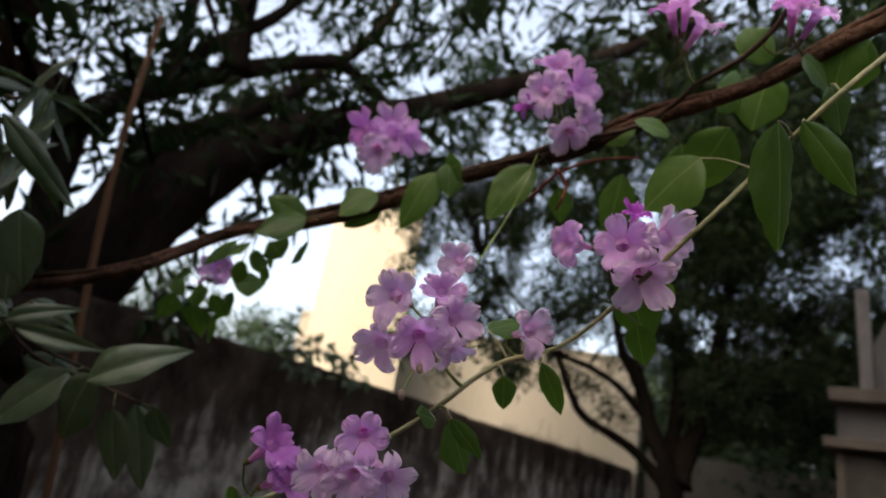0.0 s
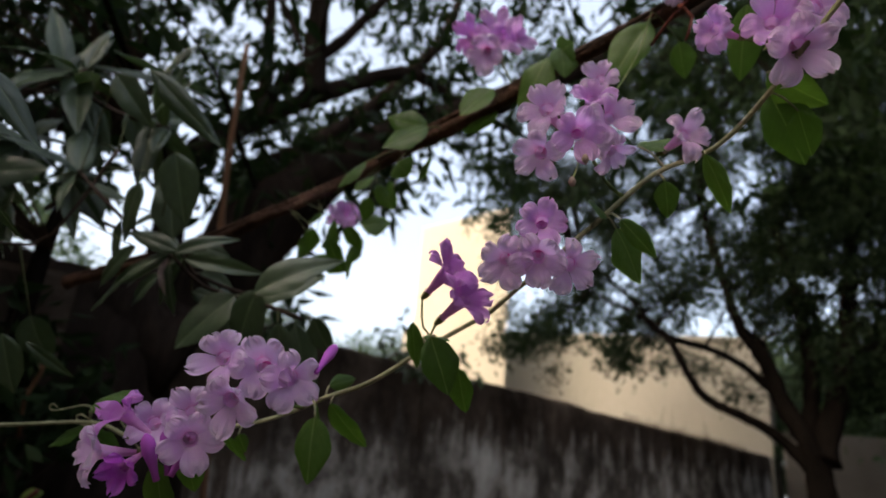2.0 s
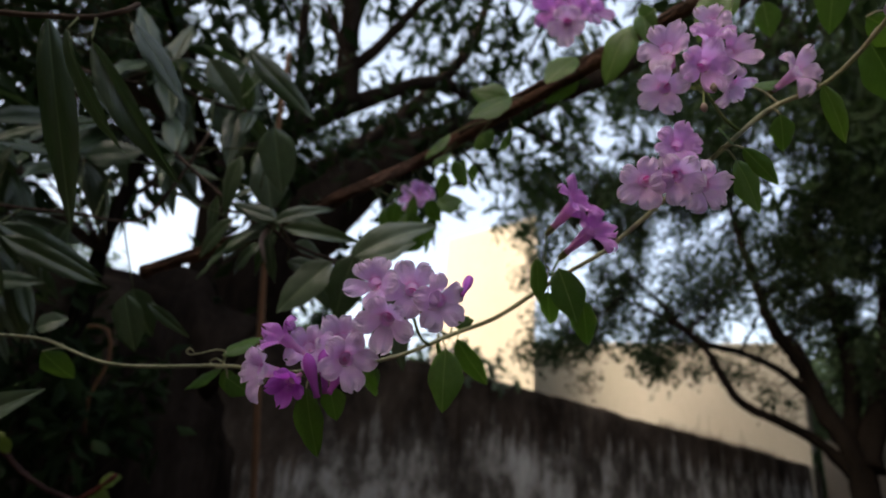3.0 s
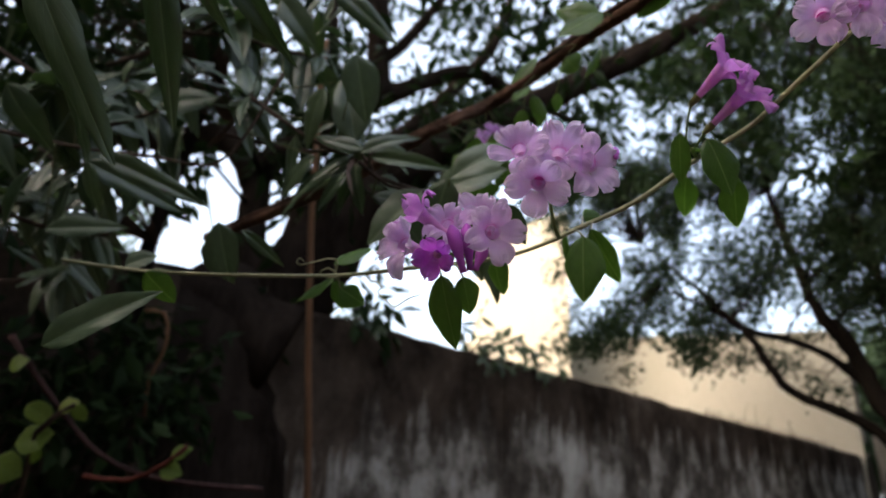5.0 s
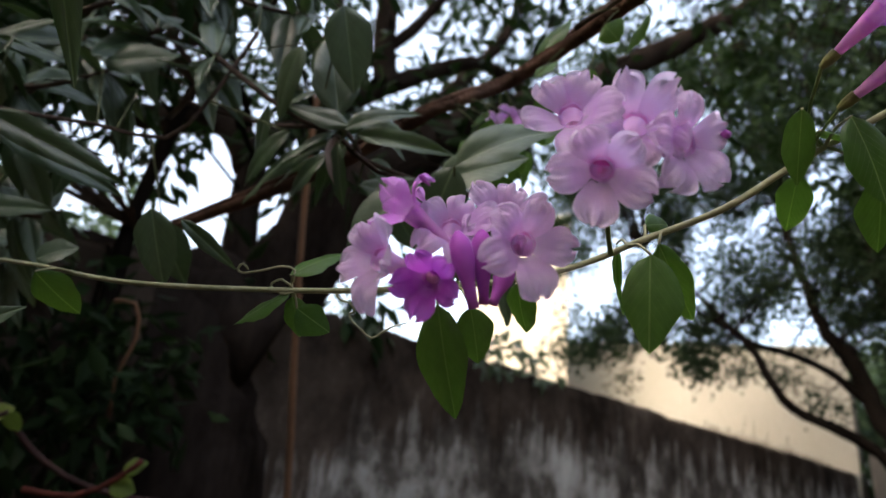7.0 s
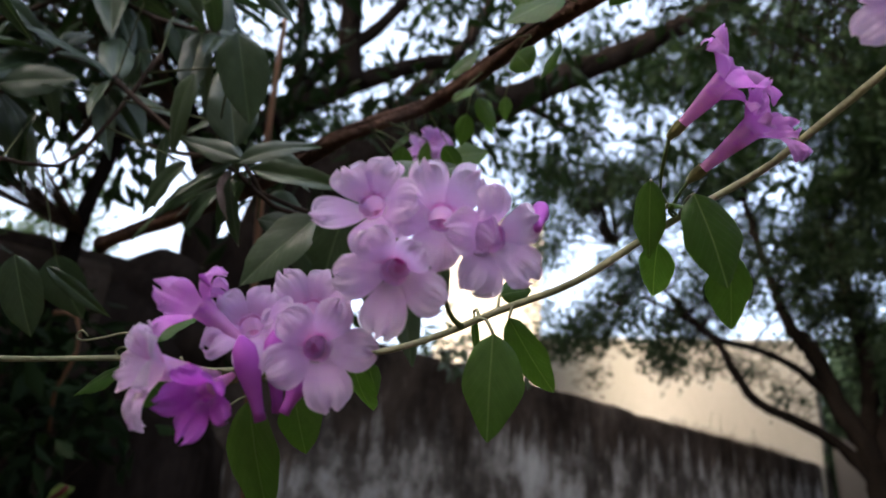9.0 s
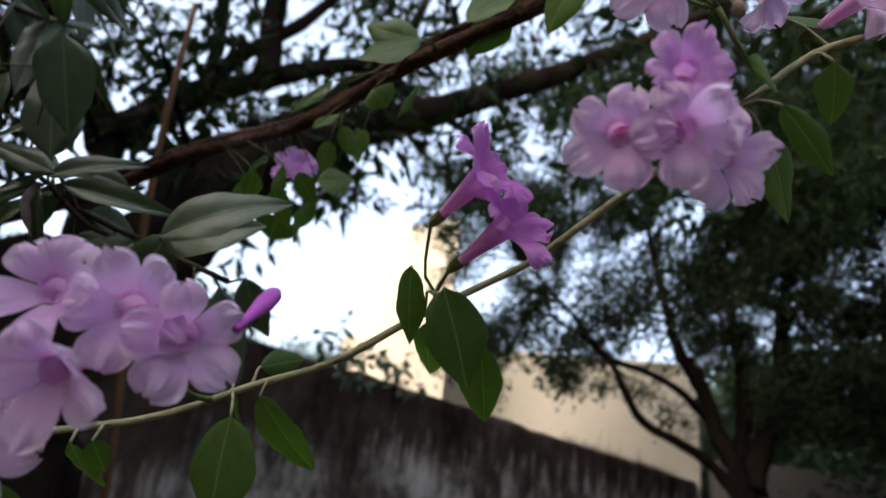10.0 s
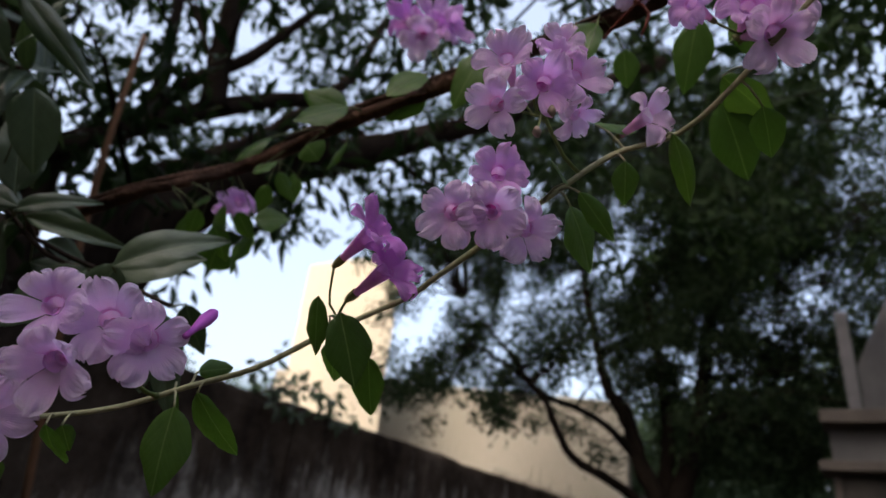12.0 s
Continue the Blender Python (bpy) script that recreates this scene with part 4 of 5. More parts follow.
TENDRIL_B = [(-0.429, 0.528, 1.441), (-0.427, 0.525, 1.450), (-0.436, 0.521, 1.452), (-0.452, 0.516, 1.447), (-0.465, 0.512, 1.444), (-0.469, 0.510, 1.447), (-0.465, 0.510, 1.451), (-0.461, 0.513, 1.447)]
TENDRIL_C = [(-0.428, 0.530, 1.436), (-0.436, 0.524, 1.442), (-0.451, 0.531, 1.440), (-0.438, 0.528, 1.432), (-0.425, 0.526, 1.432)]
RED_SHOOTS = [[(0.168, 0.601, 1.909), (0.188, 0.586, 1.930), (0.209, 0.573, 1.945), (0.245, 0.564, 1.957), (0.288, 0.558, 1.961)], [(0.199, 0.582, 1.948), (0.213, 0.580, 1.927), (0.204, 0.579, 1.895)]]
CAPS = [(0.091, 0.424, 1.650), (0.101, 0.431, 1.674)]
UNDER = (-2.120, 1.478, 1.384)


# ---- ground ----
def ground():
    bm = bmesh.new()
    bmesh.ops.create_grid(bm, x_segments=80, y_segments=80, size=300)
    for v in bm.verts:
        v.co.z = 0.05 * noise.noise(v.co * 0.3) - 0.03
    ob = part("ground", bm, M_GROUND, None)
    tagged(ob, "bare brown soil under the trees", "ground", kind="structure")


ground()


# ---- boundary wall ----
WALL_DIR = Vector((0.412, 0.9112, 0))
WALL_AT = Vector((-1.45, 4.2, 0))
WALL_TOP = 2.15


def wall_panel(parent, s0, s1, top, k):
    """One plastered length of wall, with a worn, uneven coping."""
    bm = bmesh.new()
    n_len = max(4, int((s1 - s0) / 0.12))
    side = Vector((WALL_DIR.y, -WALL_DIR.x, 0))
    prof = [(0.0, 0.0), (0.0, 0.6), (0.0, 1.2), (0.0, 1.7), (0.0, top - 0.10), (0.012, top - 0.035), (0.05, top), (0.11, top + 0.012), (0.17, top), (0.21, top - 0.035), (0.22, top - 0.1), (0.22, 0.0)]
    rows = []
    for i in range(n_len + 1):
        s = s0 + (s1 - s0) * i / n_len
        row = []
        for d, z in prof:
            p = WALL_AT + WALL_DIR * s - side * d
            w = 0.008 * noise.noise(Vector((s * 2.3, z * 2.1, k)))
            dz = 0.018 * noise.noise(Vector((s * 1.7, 3.1, 0))) + 0.010 * noise.noise(Vector((s * 9, 7, 0))) if z > top - 0.12 else 0
            row.append(bm.verts.new((p.x + side.x * w, p.y + side.y * w, z + dz)))
        rows.append(row)
    for a, b in zip(rows, rows[1:]):
        for j in range(len(prof) - 1):
            bm.faces.new((a[j], a[j + 1], b[j + 1], b[j]))
    bm.faces.new(rows[0])
    bm.faces.new(list(reversed(rows[-1])))
    bmesh.ops.recalc_face_normals(bm, faces=bm.faces)
    return part("panel", bm, M_WALL, parent, smooth=False)


wall = thing("wall_boundary", "weathered grey plaster boundary wall with black algae streaks", "wall", kind="structure")
JOINT = 3.10
edges = [JOINT + 2.75 * k for k in range(-4, 4)]
edges[0], edges[-1] = -7.15, 11.6
runs = []
for a, b in zip(edges, edges[1:]):
    # the wall stops on either side of the old trunk, which has grown into its line
    runs += [(a, -2.16), (-1.62, b)] if a < -2.25 < b else [(a, b)]
for k, (a, b) in enumerate(runs):
    wall_panel(wall, a + 0.008, b - 0.008, WALL_TOP - 0.012 * (k % 2), k)
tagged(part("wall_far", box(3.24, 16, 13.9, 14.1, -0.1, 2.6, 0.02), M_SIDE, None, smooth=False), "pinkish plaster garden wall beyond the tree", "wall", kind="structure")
# four walls added out of view to block sky light from the garden
tagged(part("shade_wall_back", box(-1.2, 9, -3.9, -3.6, -0.1, 4.8, 0.02), M_GREY, None, smooth=False), "unseen plain wall added behind the garden to cut the light", "wall", kind="structure")
tagged(part("shade_wall_wing", box(-5, -1.2, -2.7, -2.4, -0.1, 5.0, 0.02), M_GREY, None, smooth=False), "unseen plain wall added behind the garden to cut the light", "wall", kind="structure")
tagged(part("shade_wall_east", box(7.2, 7.5, -3.6, 6.0, -0.1, 6.5, 0.02), M_GREY, None, smooth=False), "unseen plain wall added beside the garden to cut the light", "wall", kind="structure")
tagged(part("shade_wall_west", box(-4.8, -4.5, -2.4, 2.0, -0.1, 7.5, 0.02), M_GREY, None, smooth=False), "unseen plain wall added beside the garden to cut the light", "wall", kind="structure")


# ---- cream building behind the wall ----
def cream_building():
    b = thing("cream_building", "tall cream-painted building standing behind the boundary wall", "building", (-3.3, 13.5, 0))
    bm = bmesh.new()
    foot = [(-4.52, 13.6), (-2.1, 12.5), (-2.72, 15.8), (-4.9, 16.9)]
    lo = [bm.verts.new((x + 3.3, y - 13.5, 0)) for x, y in foot]
    hi = [bm.verts.new((x + 3.3, y - 13.5, 7.02)) for x, y in foot]
    for j in range(4):
        bm.faces.new((lo[j], lo[(j + 1) % 4], hi[(j + 1) % 4], hi[j]))
    bm.faces.new(hi)
    bmesh.ops.recalc_face_normals(bm, faces=bm.faces)
    part("tower_wall", bm, M_YELLOW, b, smooth=False)
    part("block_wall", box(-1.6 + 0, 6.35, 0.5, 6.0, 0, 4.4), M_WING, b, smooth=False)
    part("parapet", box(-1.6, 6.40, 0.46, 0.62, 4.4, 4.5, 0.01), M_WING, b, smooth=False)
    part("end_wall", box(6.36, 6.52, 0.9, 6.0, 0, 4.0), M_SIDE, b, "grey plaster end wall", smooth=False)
    return b


cream_building()


# ---- grey house ----
def grey_house():
    h = thing("grey_house", "grey plastered house with concrete ledges over its windows", "house", (4.22, 7.0, 0))
    h.rotation_euler = (0, 0, radians(-30))
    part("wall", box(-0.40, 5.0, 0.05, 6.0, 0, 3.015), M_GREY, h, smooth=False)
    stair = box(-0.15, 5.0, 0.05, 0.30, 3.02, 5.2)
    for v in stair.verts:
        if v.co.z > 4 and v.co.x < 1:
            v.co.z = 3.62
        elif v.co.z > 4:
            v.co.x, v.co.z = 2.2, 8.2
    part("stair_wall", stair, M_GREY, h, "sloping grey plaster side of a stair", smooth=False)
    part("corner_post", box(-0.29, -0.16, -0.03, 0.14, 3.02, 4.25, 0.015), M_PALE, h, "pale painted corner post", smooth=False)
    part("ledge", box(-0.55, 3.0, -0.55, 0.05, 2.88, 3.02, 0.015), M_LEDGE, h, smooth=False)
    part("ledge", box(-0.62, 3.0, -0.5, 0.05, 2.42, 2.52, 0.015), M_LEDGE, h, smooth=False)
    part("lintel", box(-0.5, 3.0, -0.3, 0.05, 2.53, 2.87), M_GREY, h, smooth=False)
    w = part("window", box(-0.5, 1.2, -0.25, 0.04, 0.9, 2.40), M_DARKFRAME, h, "dark window in a recessed frame", smooth=False)
    for x in (-0.52, 0.3, 1.15):
        part("window_frame", box(x, x + 0.07, -0.32, -0.22, 0.9, 2.40, 0.008), M_LEDGE, w, smooth=False)


grey_house()


# ---- the old tree on the near side of the wall ----
def old_tree():
    t = thing("old_tree", "old spreading tree with dark rough bark and long leaves", "tree", (TRUNK[0][0], TRUNK[0][1], 0))
    off = Matrix.Translation((-TRUNK[0][0], -TRUNK[0][1], 0))

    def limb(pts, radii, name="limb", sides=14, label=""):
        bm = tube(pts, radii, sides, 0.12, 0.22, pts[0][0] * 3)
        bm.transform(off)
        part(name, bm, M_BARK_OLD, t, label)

    base = [(TRUNK[0][0], TRUNK[0][1], -0.1)] + TRUNK[1:]
    limb(base, [0.56, 0.50, 0.45, 0.34, 0.16], "trunk", 26, "massive dark trunk with rough bark")
    limb(LIMB_THICK, [0.27, 0.26, 0.20, 0.16, 0.135, 0.11, 0.09, 0.06])
    limb(LIMB_UP, [0.13, 0.11, 0.09, 0.08, 0.075, 0.07, 0.06, 0.04, 0.02])
    limb(LIMB_LEFT, [0.12, 0.11, 0.1, 0.07])
    limb(LIMB_TOP, [0.10, 0.09, 0.07])
    limb(LIMB_TOPB, [0.06, 0.05, 0.045, 0.03])
    limb(LIMB_TOPC, [0.06, 0.055, 0.05, 0.03])
    limb(LIMB_BACK, [0.12, 0.11, 0.09, 0.08, 0.06, 0.04])
    limb(LIMB_WEST, [0.24, 0.22, 0.18, 0.15, 0.12])
    rng = random.Random(5)
    anchors = [p for L in (LIMB_THICK, LIMB_UP, LIMB_LEFT, LIMB_TOP, LIMB_TOPB, LIMB_TOPC, LIMB_BACK) for p, _ in spline(L, [1] * len(L), 0.4)]
    clumps = []
    while len(clumps) < 2000:
        x, y, z = rng.uniform(-7.5, 4.5), rng.uniform(-1.8, 9.5), rng.uniform(2.3, 8.5)
        low = 1.55 + 0.44 * y
        # crown extended overhead, out of view, to shade the wall and trunk
        if y < 3.6:
            low = 3.3 + 0.10 * (3.6 - y)
        if x < -0.62 * y:
            low = 1.45 + 0.47 * math.hypot(x, y) if y > 2.8 else 2.75
        if y < 1.0 and x > -0.8:
            continue
        low += 0.6 * noise.noise(Vector((x * 0.8, y * 0.8, 2)))
        if z < low or noise.noise(Vector((x, y, z)) * 0.95) + 0.6 * noise.noise(Vector((x, y, z)) * 2.3) < (0.20 if x > -0.5 * y else 0.24 if x > -1.08 * y else -0.05):
            continue
        clumps.append((x, y, z))
    for p, _ in spline(LIMB_THICK[:4], [1] * 4, 0.05) + spline(LIMB_UP[2:5], [1] * 3, 0.05):
        if rng.random() < 0.75:
            clumps.append((p[0] + rng.gauss(0, 0.3), p[1] + rng.gauss(0, 0.3), p[2] + rng.gauss(0.05, 0.28)))
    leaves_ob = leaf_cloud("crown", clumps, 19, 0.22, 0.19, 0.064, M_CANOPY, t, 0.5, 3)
    leaves_ob.location = (-TRUNK[0][0], -TRUNK[0][1], 0)
    leaves_ob["kind"] = "stuff"
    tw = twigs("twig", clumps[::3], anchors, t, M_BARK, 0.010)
    tw.location = (-TRUNK[0][0], -TRUNK[0][1], 0)
    tw["kind"] = "stuff"


old_tree()


# ---- the fine-leaved tree further along the wall ----
def fine_tree():
    bx, by = R_TRUNK[0][0], R_TRUNK[0][1]
    t = thing("fine_leaved_tree", "branching tree with small dense dark green leaves", "tree", (bx, by, 0))
    off = Matrix.Translation((-bx, -by, 0))

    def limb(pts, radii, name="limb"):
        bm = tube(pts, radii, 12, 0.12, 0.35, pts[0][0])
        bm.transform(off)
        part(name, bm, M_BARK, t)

    limb([(bx, by, -0.1)] + R_TRUNK[1:], [0.24, 0.19, 0.15, 0.12, 0.10, 0.08, 0.06, 0.04], "trunk")
    limb(R_LIMBA, [0.10, 0.075, 0.065, 0.058, 0.05, 0.04, 0.03, 0.015])
    limb(R_LIMBB, [0.16, 0.14, 0.12, 0.09, 0.05])
    limb(R_LIMBC, [0.06, 0.05, 0.042, 0.035, 0.028, 0.015])
    limb(R_LIMBD, [0.12, 0.10, 0.08, 0.05])
    rng = random.Random(8)
    anchors = [p for L in (R_TRUNK, R_LIMBA, R_LIMBB, R_LIMBC, R_LIMBD) for p, _ in spline(L, [1] * len(L), 0.3)]
    clumps = []
    while len(clumps) < 2080:
        x, y, z = rng.uniform(-1.9, 7.8), rng.uniform(8.2, 12), rng.uniform(2.3, 10)
        e = ((x - 2.6) / 5.4) ** 2 + ((y - 10) / 2.2) ** 2 + ((z - 6.3) / 3.8) ** 2
        if e > 1 + 0.5 * noise.noise(Vector((x, y, z))) or noise.noise(Vector((x, y, z)) * 0.8) + 0.5 * noise.noise(Vector((x, y, z)) * 2.1) < (0.18 if x < 2.6 and z < 4.3 else 0.30 if x < 2.4 and z < 5.8 else 0.16 if x < 2.4 else -0.10):
            continue
        low = (3.0 if x < 0.6 else 2.95 if x < 2.6 else 2.4) + 0.5 * noise.noise(Vector((x * 1.1, y, 4)))
        if z < low:
            continue
        clumps.append((x, y, z))
    # the outermost branch, reaching past the corner of the tall building
    while len(clumps) < 2160:
        x, y, z = rng.uniform(-1.75, 0.3), rng.uniform(7.9, 9.1), rng.uniform(2.85, 5.7)
        p = Vector((x, y, z))
        if x < -1.45 + 0.5 * noise.noise(p * 1.3) or noise.noise(p * 1.1) + 0.5 * noise.noise(p * 2.6) < 0.02:
            continue
        clumps.append((x, y, z))
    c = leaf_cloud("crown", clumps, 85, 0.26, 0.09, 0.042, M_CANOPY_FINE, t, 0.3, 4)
    c.location = (-bx, -by, 0)
    c["kind"] = "stuff"
    tw = twigs("twig", clumps[::2], anchors, t, M_BARK, 0.012)
    tw.location = (-bx, -by, 0)
    tw["kind"] = "stuff"


fine_tree()


# ---- far greenery ----
def far_trees():
    rng = random.Random(11)
    spots = [(-9, 22, 3.2, 3.6), (-6.5, 20, 2.0, 2.6), (-14, 20, 4, 4.5), (9, 19, 4.0, 4.5), (13, 17, 4.5, 5), (6.5, 22, 3.5, 4), (17, 14, 4, 5), (5.0, 16.5, 2.6, 3.0), (7.6, 15.5, 2.8, 3.4), (10.5, 13, 3.2, 3.6), (-20, 14, 5, 5), (-16, 8, 5, 5)]
    for k, (x, y, r, hz) in enumerate(spots):
        t = thing("far_tree", "distant leafy tree beyond the garden", "tree", (x, y, 0), "far trees")
        part("trunk", tube([(0, 0, -0.1), (0.1, 0, hz * 0.5), (0, 0.1, hz)], [0.2, 0.16, 0.08], 8, 0.5, 0.1), M_BARK, t)
        pts = []
        while len(pts) < 130:
            p = Vector((rng.uniform(-1, 1), rng.uniform(-1, 1), rng.uniform(-1, 1)))
            if p.length > 1 + 0.35 * noise.noise(p * 2 + Vector((k, 0, 0))):
                continue
            pts.append((p.x * r, p.y * r, hz + p.z * r * 0.8))
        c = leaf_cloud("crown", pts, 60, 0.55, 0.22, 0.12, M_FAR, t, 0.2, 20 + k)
        c["kind"] = "stuff"


far_trees()


# ---- bamboo pole ----
def bamboo():
    b = thing("bamboo_pole", "thin brown bamboo pole standing before the wall", "pole", (POLE[0][0], POLE[0][1], 0))
    pts = [(POLE[0][0], POLE[0][1], 0)] + POLE[1:]
    bm = tube(pts, [0.02, 0.018, 0.017, 0.016, 0.014, 0.012], 12, 0.1, 0.06)
    bm.transform(Matrix.Translation((-POLE[0][0], -POLE[0][1], 0)))
    part("cane", bm, M_BAMBOO, b)


bamboo()


# ---- flowering vines ----
vine = thing("flowering_vine", "slender green vine with clusters of lilac trumpet flowers", "vine", group="flowering vines")
stem_pts = [p for p, _ in spline(STEM_ONE, [1] * len(STEM_ONE), 0.012)]
part("stem", tube(STEM_ONE, [0.0020] * 3 + [0.0022] * 4 + [0.0024] * (len(STEM_ONE) - 7), 10, 0.012, 0.12), M_STEM, vine)
old_vine = thing("woody_vine", "thick brown woody vine with leaves and lilac flowers", "vine", group="flowering vines")
two_pts = [p for p, _ in spline(STEM_TWO, [1] * len(STEM_TWO), 0.03)]
thin_pts = [p for p, _ in spline(STEM_THIN, [1] * len(STEM_THIN), 0.03)]
part("stem", tube(STEM_TWO, [0.012, 0.011] + [0.0105] * (len(STEM_TWO) - 2), 12, 0.03, 0.25), M_STEM_OLD, old_vine)
twist = [tuple(Vector(p) + Vector((0, -0.006, 0.010 + 0.006 * math.sin(k * 1.9)))) for k, p in enumerate(STEM_TWO)]
part("stem", tube(twist, [0.005] * len(twist), 8, 0.03, 0.2), M_STEM_OLD, old_vine)
part("stem", tube(STEM_THIN, [0.0032] * len(STEM_THIN), 8, 0.03, 0.15), M_TWIG, old_vine, "thin greyish side shoot")

count = 0
for group, host, line in ((CLUSTER_A, vine, stem_pts), (CLUSTER_B, vine, stem_pts), (CLUSTER_D, vine, stem_pts), (CLUSTER_C, vine, stem_pts), (CLUSTER_G, vine, stem_pts), (FLOWER_F, vine, stem_pts), (FLOWER_C, old_vine, thin_pts), (FLOWERS_E, vine, stem_pts),
                          (CLUSTER_P, old_vine, two_pts), (CLUSTER_Q, old_vine, two_pts), (CLUSTER_R, old_vine, thin_pts), (CLUSTER_S, old_vine, thin_pts), (CLUSTER_T, old_vine, two_pts)):
    tails = [Vector(m) - Vector(f).normalized() * w * 1.1 for m, f, w, h in group]
    mean = sum(tails, Vector()) / len(tails)
    root = nearest(line, mean)
    node = mean * 0.72 + Vector(root) * 0.28 if len(group) > 2 else Vector(root)
    if len(group) > 2:
        part("peduncle", tube([tuple(root), tuple((node + Vector(root)) / 2 - Vector((0, 0, 0.008))), tuple(node)], [0.0018, 0.0016, 0.0017], 8, 0.01), M_GREENSTEM, host, "green stalk of the flower cluster")
    for mouth, facing, w, hue in group:
        flower(host, mouth, facing, w, hue, count, node)
        count += 1
for base, tip, w, roll in BUDS_A + BUDS_B:
    bud(vine, base, tip, w)
for rows, host, line in ((LEAVES_A, vine, stem_pts), (LEAVES_B, vine, stem_pts), (LEAVES_CURL, vine, stem_pts), (LEAVES_E, vine, stem_pts), (LEAVES_D, vine, stem_pts), (LEAVES_G, vine, stem_pts), (LEAVES_H, vine, stem_pts),
                         (LEAVES_TWO, old_vine, two_pts), (LEAVES_THREE, old_vine, thin_pts), (LEAVES_T, old_vine, two_pts)):
    for base, tip, w, roll in rows:
        leaf(host, base, tip, w * 1.08, roll, count, LEAF_MESHES, (-0.3, -0.85, -0.35) if rows is LEAVES_G else (0.15, -0.9, 0.25))
        root = Vector(nearest(line, base))
        b = Vector(base)
        if 0.003 < (b - root).length < (0.16 if host is vine else 0.10):
            part("petiole", tube([tuple(root), tuple((b + root) / 2 + Vector((0, 0, 0.004))), tuple(b)], [0.0011, 0.001, 0.0009], 6, 0.01), M_STEM if host is vine else M_PETIOLE, host)
        count += 1


# ---- long-leaved branches close by ----
def whorl(place, axis, n, length, seed, spread=1.0, hang=0.5, shoot=0.35):
    """The end of a branch with a ring of long drooping leaves."""
    rng = random.Random(seed)
    a = Vector(axis).normalized()
    t = thing("long_leaved_branch", "branch end with long drooping grey-green leaves", "branch", place, "long-leaved branches")
    part("twig", tube([(0, 0, 0), tuple(-a * shoot * 0.5 + Vector((0, 0, 0.02))), tuple(-a * shoot + Vector((0, 0, 0.07)))], [0.0025, 0.004, 0.005], 8, 0.03, 0.2, seed), M_TWIG, t)
    for k in range(n):
        g = 2.4 * k + rng.uniform(-0.3, 0.3)
        o = a.orthogonal()
        v = (o * math.cos(g) + a.cross(o) * math.sin(g)) * spread + a * rng.uniform(-0.1, 0.7) + Vector((0, 0, -hang * rng.uniform(0.3, 1.2)))
        v.normalize()
        L = length * rng.uniform(0.65, 1.15)
        b = -a * rng.uniform(0.0, 0.05)
        leaf(t, tuple(b), tuple(b + v * L), L * rng.uniform(0.28, 0.38), rng.uniform(-35, 35), k + seed, LONG_MESHES, (0.2, -0.6, 0.6))
    return t


def long_leaves(rows, label, twig=None, wide=1.28):
    """One branch end whose leaves are set one by one."""
    t = thing("long_leaved_branch", label, "branch", group="long-leaved branches")
    ends = []
    if twig:
        part("twig", tube(twig, [0.004] + [0.0028] * (len(twig) - 1), 8, 0.03, 0.2), M_TWIG, t)
        ends = [p for p, _ in spline(twig, [1] * len(twig), 0.02)]
    for k, (base, tip, w, roll) in enumerate(rows):
        leaf(t, base, tip, w * wide, roll, k, LONG_MESHES, (0.15, -0.85, 0.35))
        if ends:
            r = Vector(nearest(ends, base))
            b = Vector(base)
            if 0.004 < (b - r).length < 0.2:
                part("petiole", tube([tuple(r), tuple((b + r) / 2), tuple(b)], [0.0014, 0.0012, 0.0011], 6, 0.02), M_PETIOLE, t)
    return t


sprout = long_leaves(MANGO_A, "leafy branch end with long drooping green leaves and a withered one", TWIG_A)
for base, tip, w, roll in DEAD_A:
    leaf(sprout, base, tip, w, roll, 3, [leaf_mesh("leaf", 44, M_DEAD, True, 0.1, 0.5)], name="leaf")["label"] = "withered brown hanging leaf"
long_leaves(MANGO_B, "branch with long dark leaves hanging close by", TWIG_B, 0.95)
long_leaves(MANGO_C, "branch with long grey-green leaves", TWIG_C, 1.15)
long_leaves(MANGO_D, "branch with slim drooping leaves", TWIG_D)
for k, (p, ax) in enumerate(((W6, (0.5, -0.2, 0.1)), (W7, (0.6, 0, 0.1)), (W8, (0.5, 0, 0.2)), (W10, (0.5, 0, 0.1)), (W11, (0.4, -0.1, 0.3)), (W14, (0.4, 0.1, 0)), (W15, (0.4, 0.1, -0.2)), (W16, (0.5, 0.1, 0.2)))):
    whorl(p, ax, 10 + k % 4, 0.15, k + 1, 1.0, 0.6)
for k, p in enumerate(MID_WHORLS):
    whorl(p, (0.5, -0.3 + 0.2 * (k % 4), 0.25 - 0.15 * (k % 3)), 8 + k % 3, 0.13, k + 40, 1.0, 0.7, 0.22)


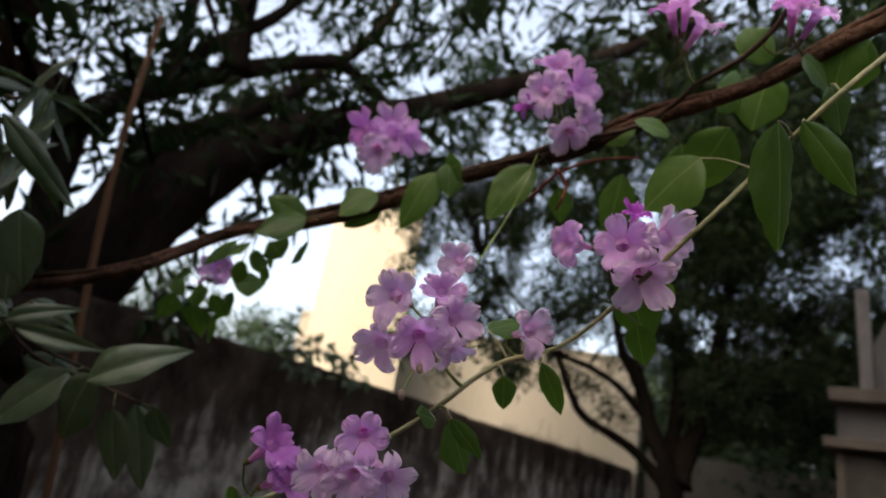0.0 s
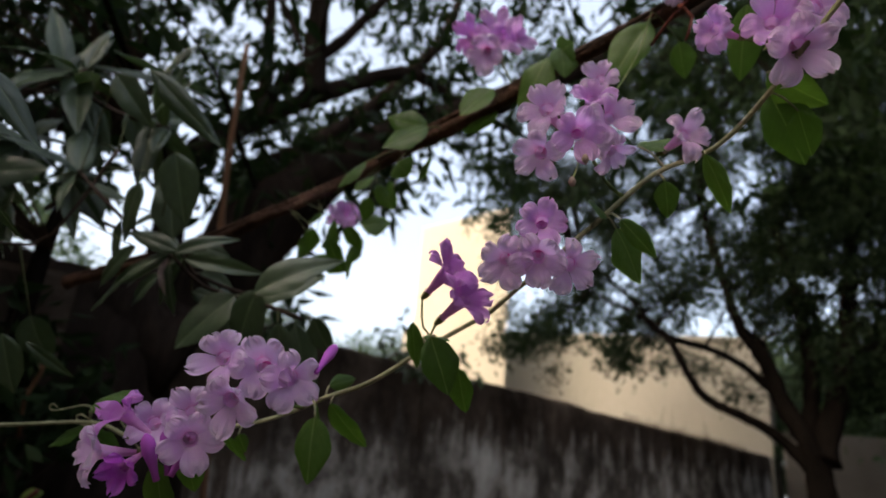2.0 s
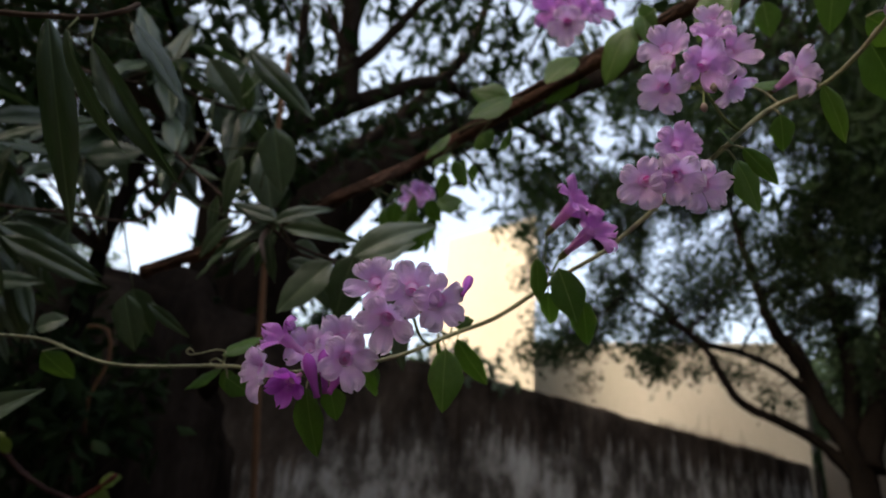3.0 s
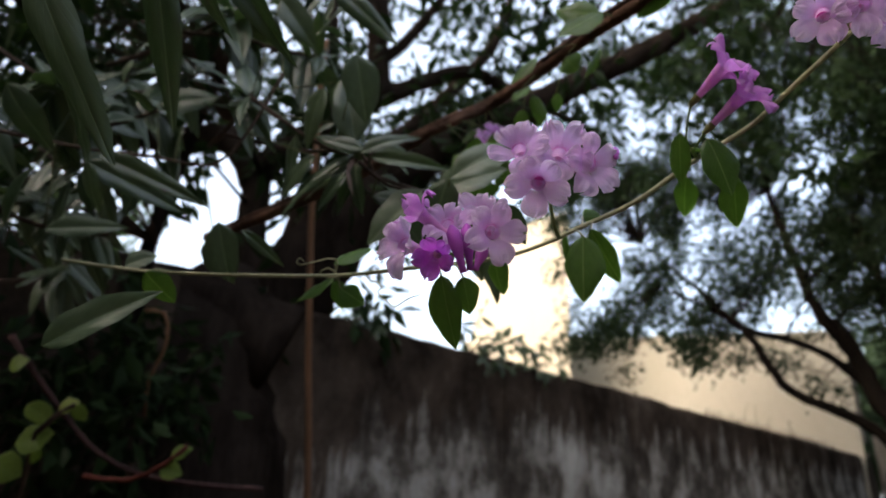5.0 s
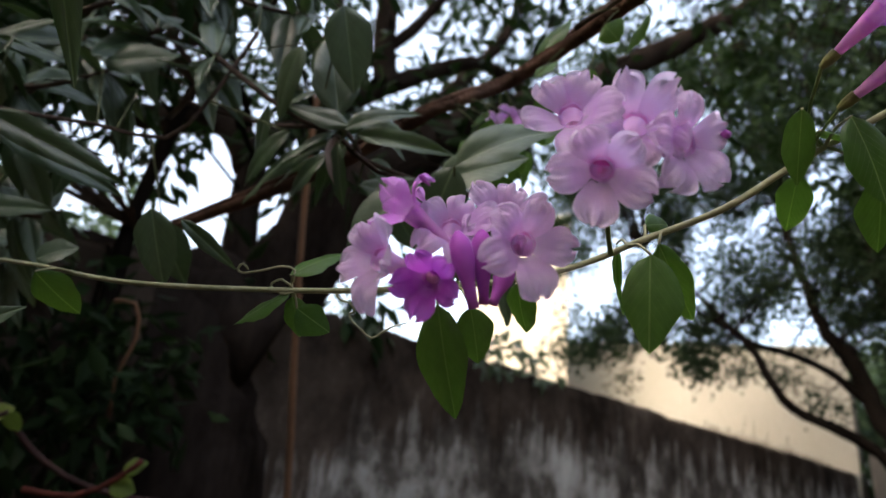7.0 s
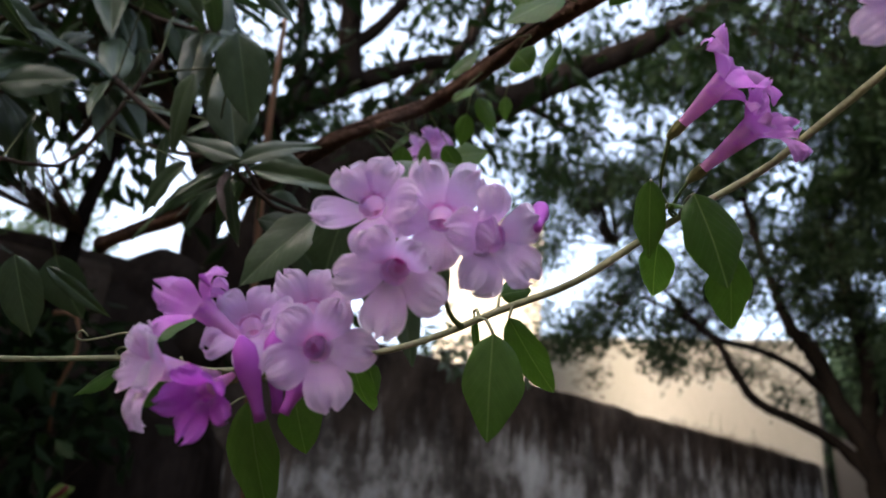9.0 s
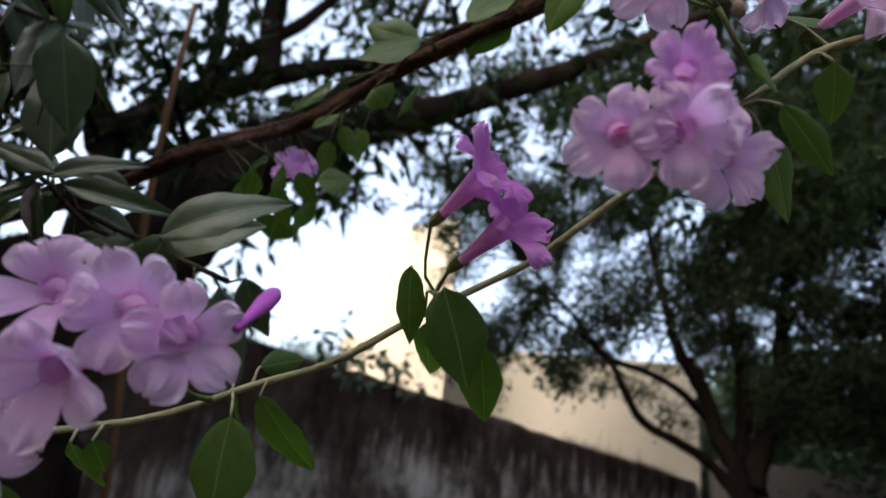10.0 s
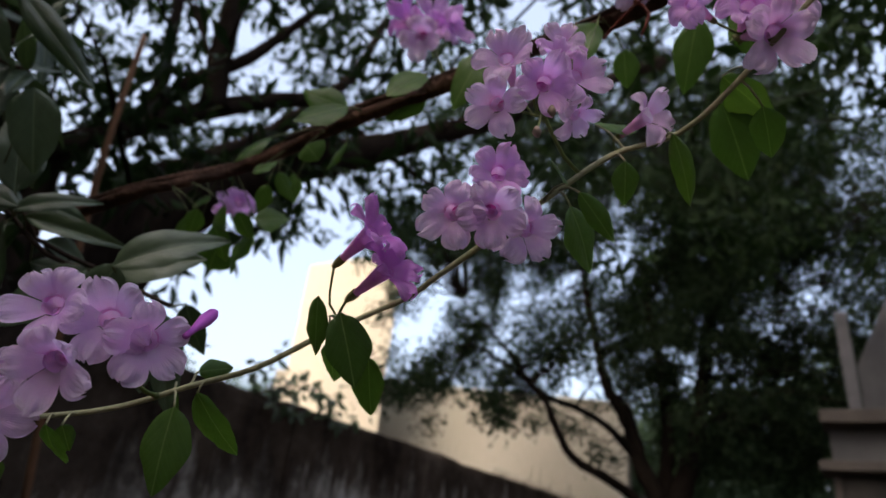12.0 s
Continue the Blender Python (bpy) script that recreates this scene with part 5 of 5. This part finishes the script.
# ---- young tree of the same kind, its crown hanging over the near end of the wall ----
def young_tree():
    t = thing("young_tree", "slender young tree with a crown of long drooping leaves", "tree", (-2.3, 2.0, 0))
    part("trunk", tube([(0, 0, -0.1), (0.02, 0.03, 1.0), (-0.05, 0, 2.2), (0.1, 0.1, 3.4)], [0.05, 0.045, 0.035, 0.02], 12, 0.1, 0.15), M_BARK, t)
    rng = random.Random(77)
    pts = []
    while len(pts) < 95:
        x, y, z = rng.uniform(-3.7, -1.45), rng.uniform(0.7, 2.7), rng.uniform(1.4, 3.9)
        if z < (1.42 + 0.46 * math.hypot(x, y) if x > -1.45 * y else 1.25 + 0.30 * math.hypot(x, y)) + 0.25 * noise.noise(Vector((x, y, 0)) * 2) or x > -1.25 * y:
            continue
        pts.append((x + 2.3, y - 2.0, z))
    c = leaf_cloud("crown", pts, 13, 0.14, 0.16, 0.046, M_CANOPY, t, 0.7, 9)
    c["kind"] = "stuff"
    twigs("twig", pts, [(0, 0, 2.2), (0.1, 0.1, 3.2), (0.3, 0, 2.8), (0.7, 0.1, 3.0), (1.1, 0, 3.1)], t, M_TWIG, 0.005)["kind"] = "stuff"


young_tree()


# ---- plants on and before the wall ----
def wall_plant(place, n, length, seed):
    rng = random.Random(seed)
    t = thing("wall_plant", "wild leafy plant rooted in the top of the wall", "plant", place, "plants on the wall")
    for k in range(n):
        g, e = rng.uniform(0, 6.3), rng.uniform(-0.5, 0.9)
        v = Vector((math.cos(g), math.sin(g), e)).normalized()
        tip = v * length * rng.uniform(0.6, 1.3)
        part("stalk", tube([(0, 0, 0), tuple(tip * 0.5 + Vector((0, 0, 0.04))), tuple(tip)], [0.004, 0.003, 0.002], 5, 0.05), M_TWIG, t)
        for q in range(7):
            b = tip * (0.35 + 0.11 * q)
            d = Vector((rng.uniform(-1, 1), rng.uniform(-1, 1), rng.uniform(-1.1, 0.5))).normalized() * rng.uniform(0.07, 0.13)
            leaf(t, tuple(b), tuple(b + d), 0.042, rng.uniform(-40, 40), q + k, LONG_MESHES)


wall_plant(PLANT_A, 14, 0.40, 1)
wall_plant(PLANT_B, 9, 0.28, 2)
wall_plant(PLANT_C, 7, 0.25, 3)
tuft = thing("dry_grass", "dry grass stalks growing on the wall top", "grass", kind="stuff")
bm = bmesh.new()
rng = random.Random(31)
for k in range(120):
    sgn = rng.uniform(4.2, 9.5)
    p = WALL_AT + WALL_DIR * sgn
    p = Vector((p.x - 0.1, p.y + rng.uniform(-0.05, 0.05), WALL_TOP - 0.02))
    d = Vector((rng.uniform(-0.05, 0.05), rng.uniform(-0.05, 0.05), rng.uniform(0.04, 0.13 if k % 11 else 0.4)))
    tube([tuple(p), tuple(p + d * 0.6), tuple(p + d + Vector((0.02, 0, -0.005)))], [0.006, 0.004, 0.002], 4, 0.1, base=bm)
part("stalks", bm, M_TWIG, tuft)["kind"] = "stuff"
creeper = thing("dry_creeper", "bare dry creeper stems hanging before the trunk", "creeper")
for line, r, m in ((DRY_A, 0.006, M_BAMBOO), (DRY_B, 0.007, M_VINE_DARK), (DRY_C, 0.006, M_SHOOT)):
    part("stem", tube(line, [r] * len(line), 8, 0.05, 0.3), m, creeper)
shrub = thing("young_shrub", "low shrub with yellow-green young leaves", "shrub")
for k, (base, tip, w, roll) in enumerate(YOUNG):
    leaf(shrub, base, tip, w, roll, k, YOUNG_MESHES)
part("stem", tube(YOUNG_STEM, [0.006] * len(YOUNG_STEM), 6, 0.05, 0.2), M_TWIG, shrub)

# ---- undergrowth added as a dark filler at the foot of the tree ----
# covers the wall panel left of the trunk, which is too bright
under = thing("undergrowth", "leafy undergrowth added to darken the foot of the old tree", "shrub", tuple(UNDER))
rng = random.Random(41)
pts = []
while len(pts) < 210:
    p = (rng.uniform(-1.3, 0.25), rng.uniform(0.05, 0.65), rng.uniform(-UNDER[2] + 0.1, 0.62))
    if p[2] > 0.64 - 0.3 * (p[0] + 0.5) + 0.2 * noise.noise(Vector(p) * 3):
        continue
    pts.append(p)
leaf_cloud("crown", pts, 16, 0.13, 0.12, 0.05, M_CANOPY, under, 0.5, 12)["kind"] = "stuff"
twigs("twig", pts, [(0, 0, -UNDER[2]), (-0.4, 0.1, -UNDER[2] + 0.2)], under, M_TWIG, 0.004)["kind"] = "stuff"

# ---- reddish side shoots of the woody vine, spent calyces under a cluster ----
for line in RED_SHOOTS:
    part("side_shoot", tube(line, [0.0022, 0.002] + [0.0015] * (len(line) - 2), 6, 0.02, 0.2), M_SHOOT, old_vine, "thin reddish-brown side shoot")
for p in CAPS:
    q = Vector(p)
    top = Vector(nearest([f[0] for f in CLUSTER_C], p)) + Vector((0, 0.03, 0))
    part("stalk", tube([tuple(top), tuple((q + top) / 2 - Vector((0, 0, 0.004))), tuple(q)], [0.0009, 0.0008, 0.0009], 6, 0.01), M_GREENSTEM, vine)
    part("calyx", tube([(q.x, q.y, q.z + 0.002), (q.x, q.y, q.z - 0.002), (q.x + 0.001, q.y, q.z - 0.006)], [0.0012, 0.0034, 0.0014], 10, 0.002), M_DEAD, vine, "spent brownish calyx")

# ---- tendrils of the slender vine ----
for line in (TENDRIL_A, TENDRIL_B, TENDRIL_C):
    part("tendril", tube(line, [0.0009] * (len(line) - 1) + [0.0005], 6, 0.004), M_STEM, vine, "fine curling tendril")
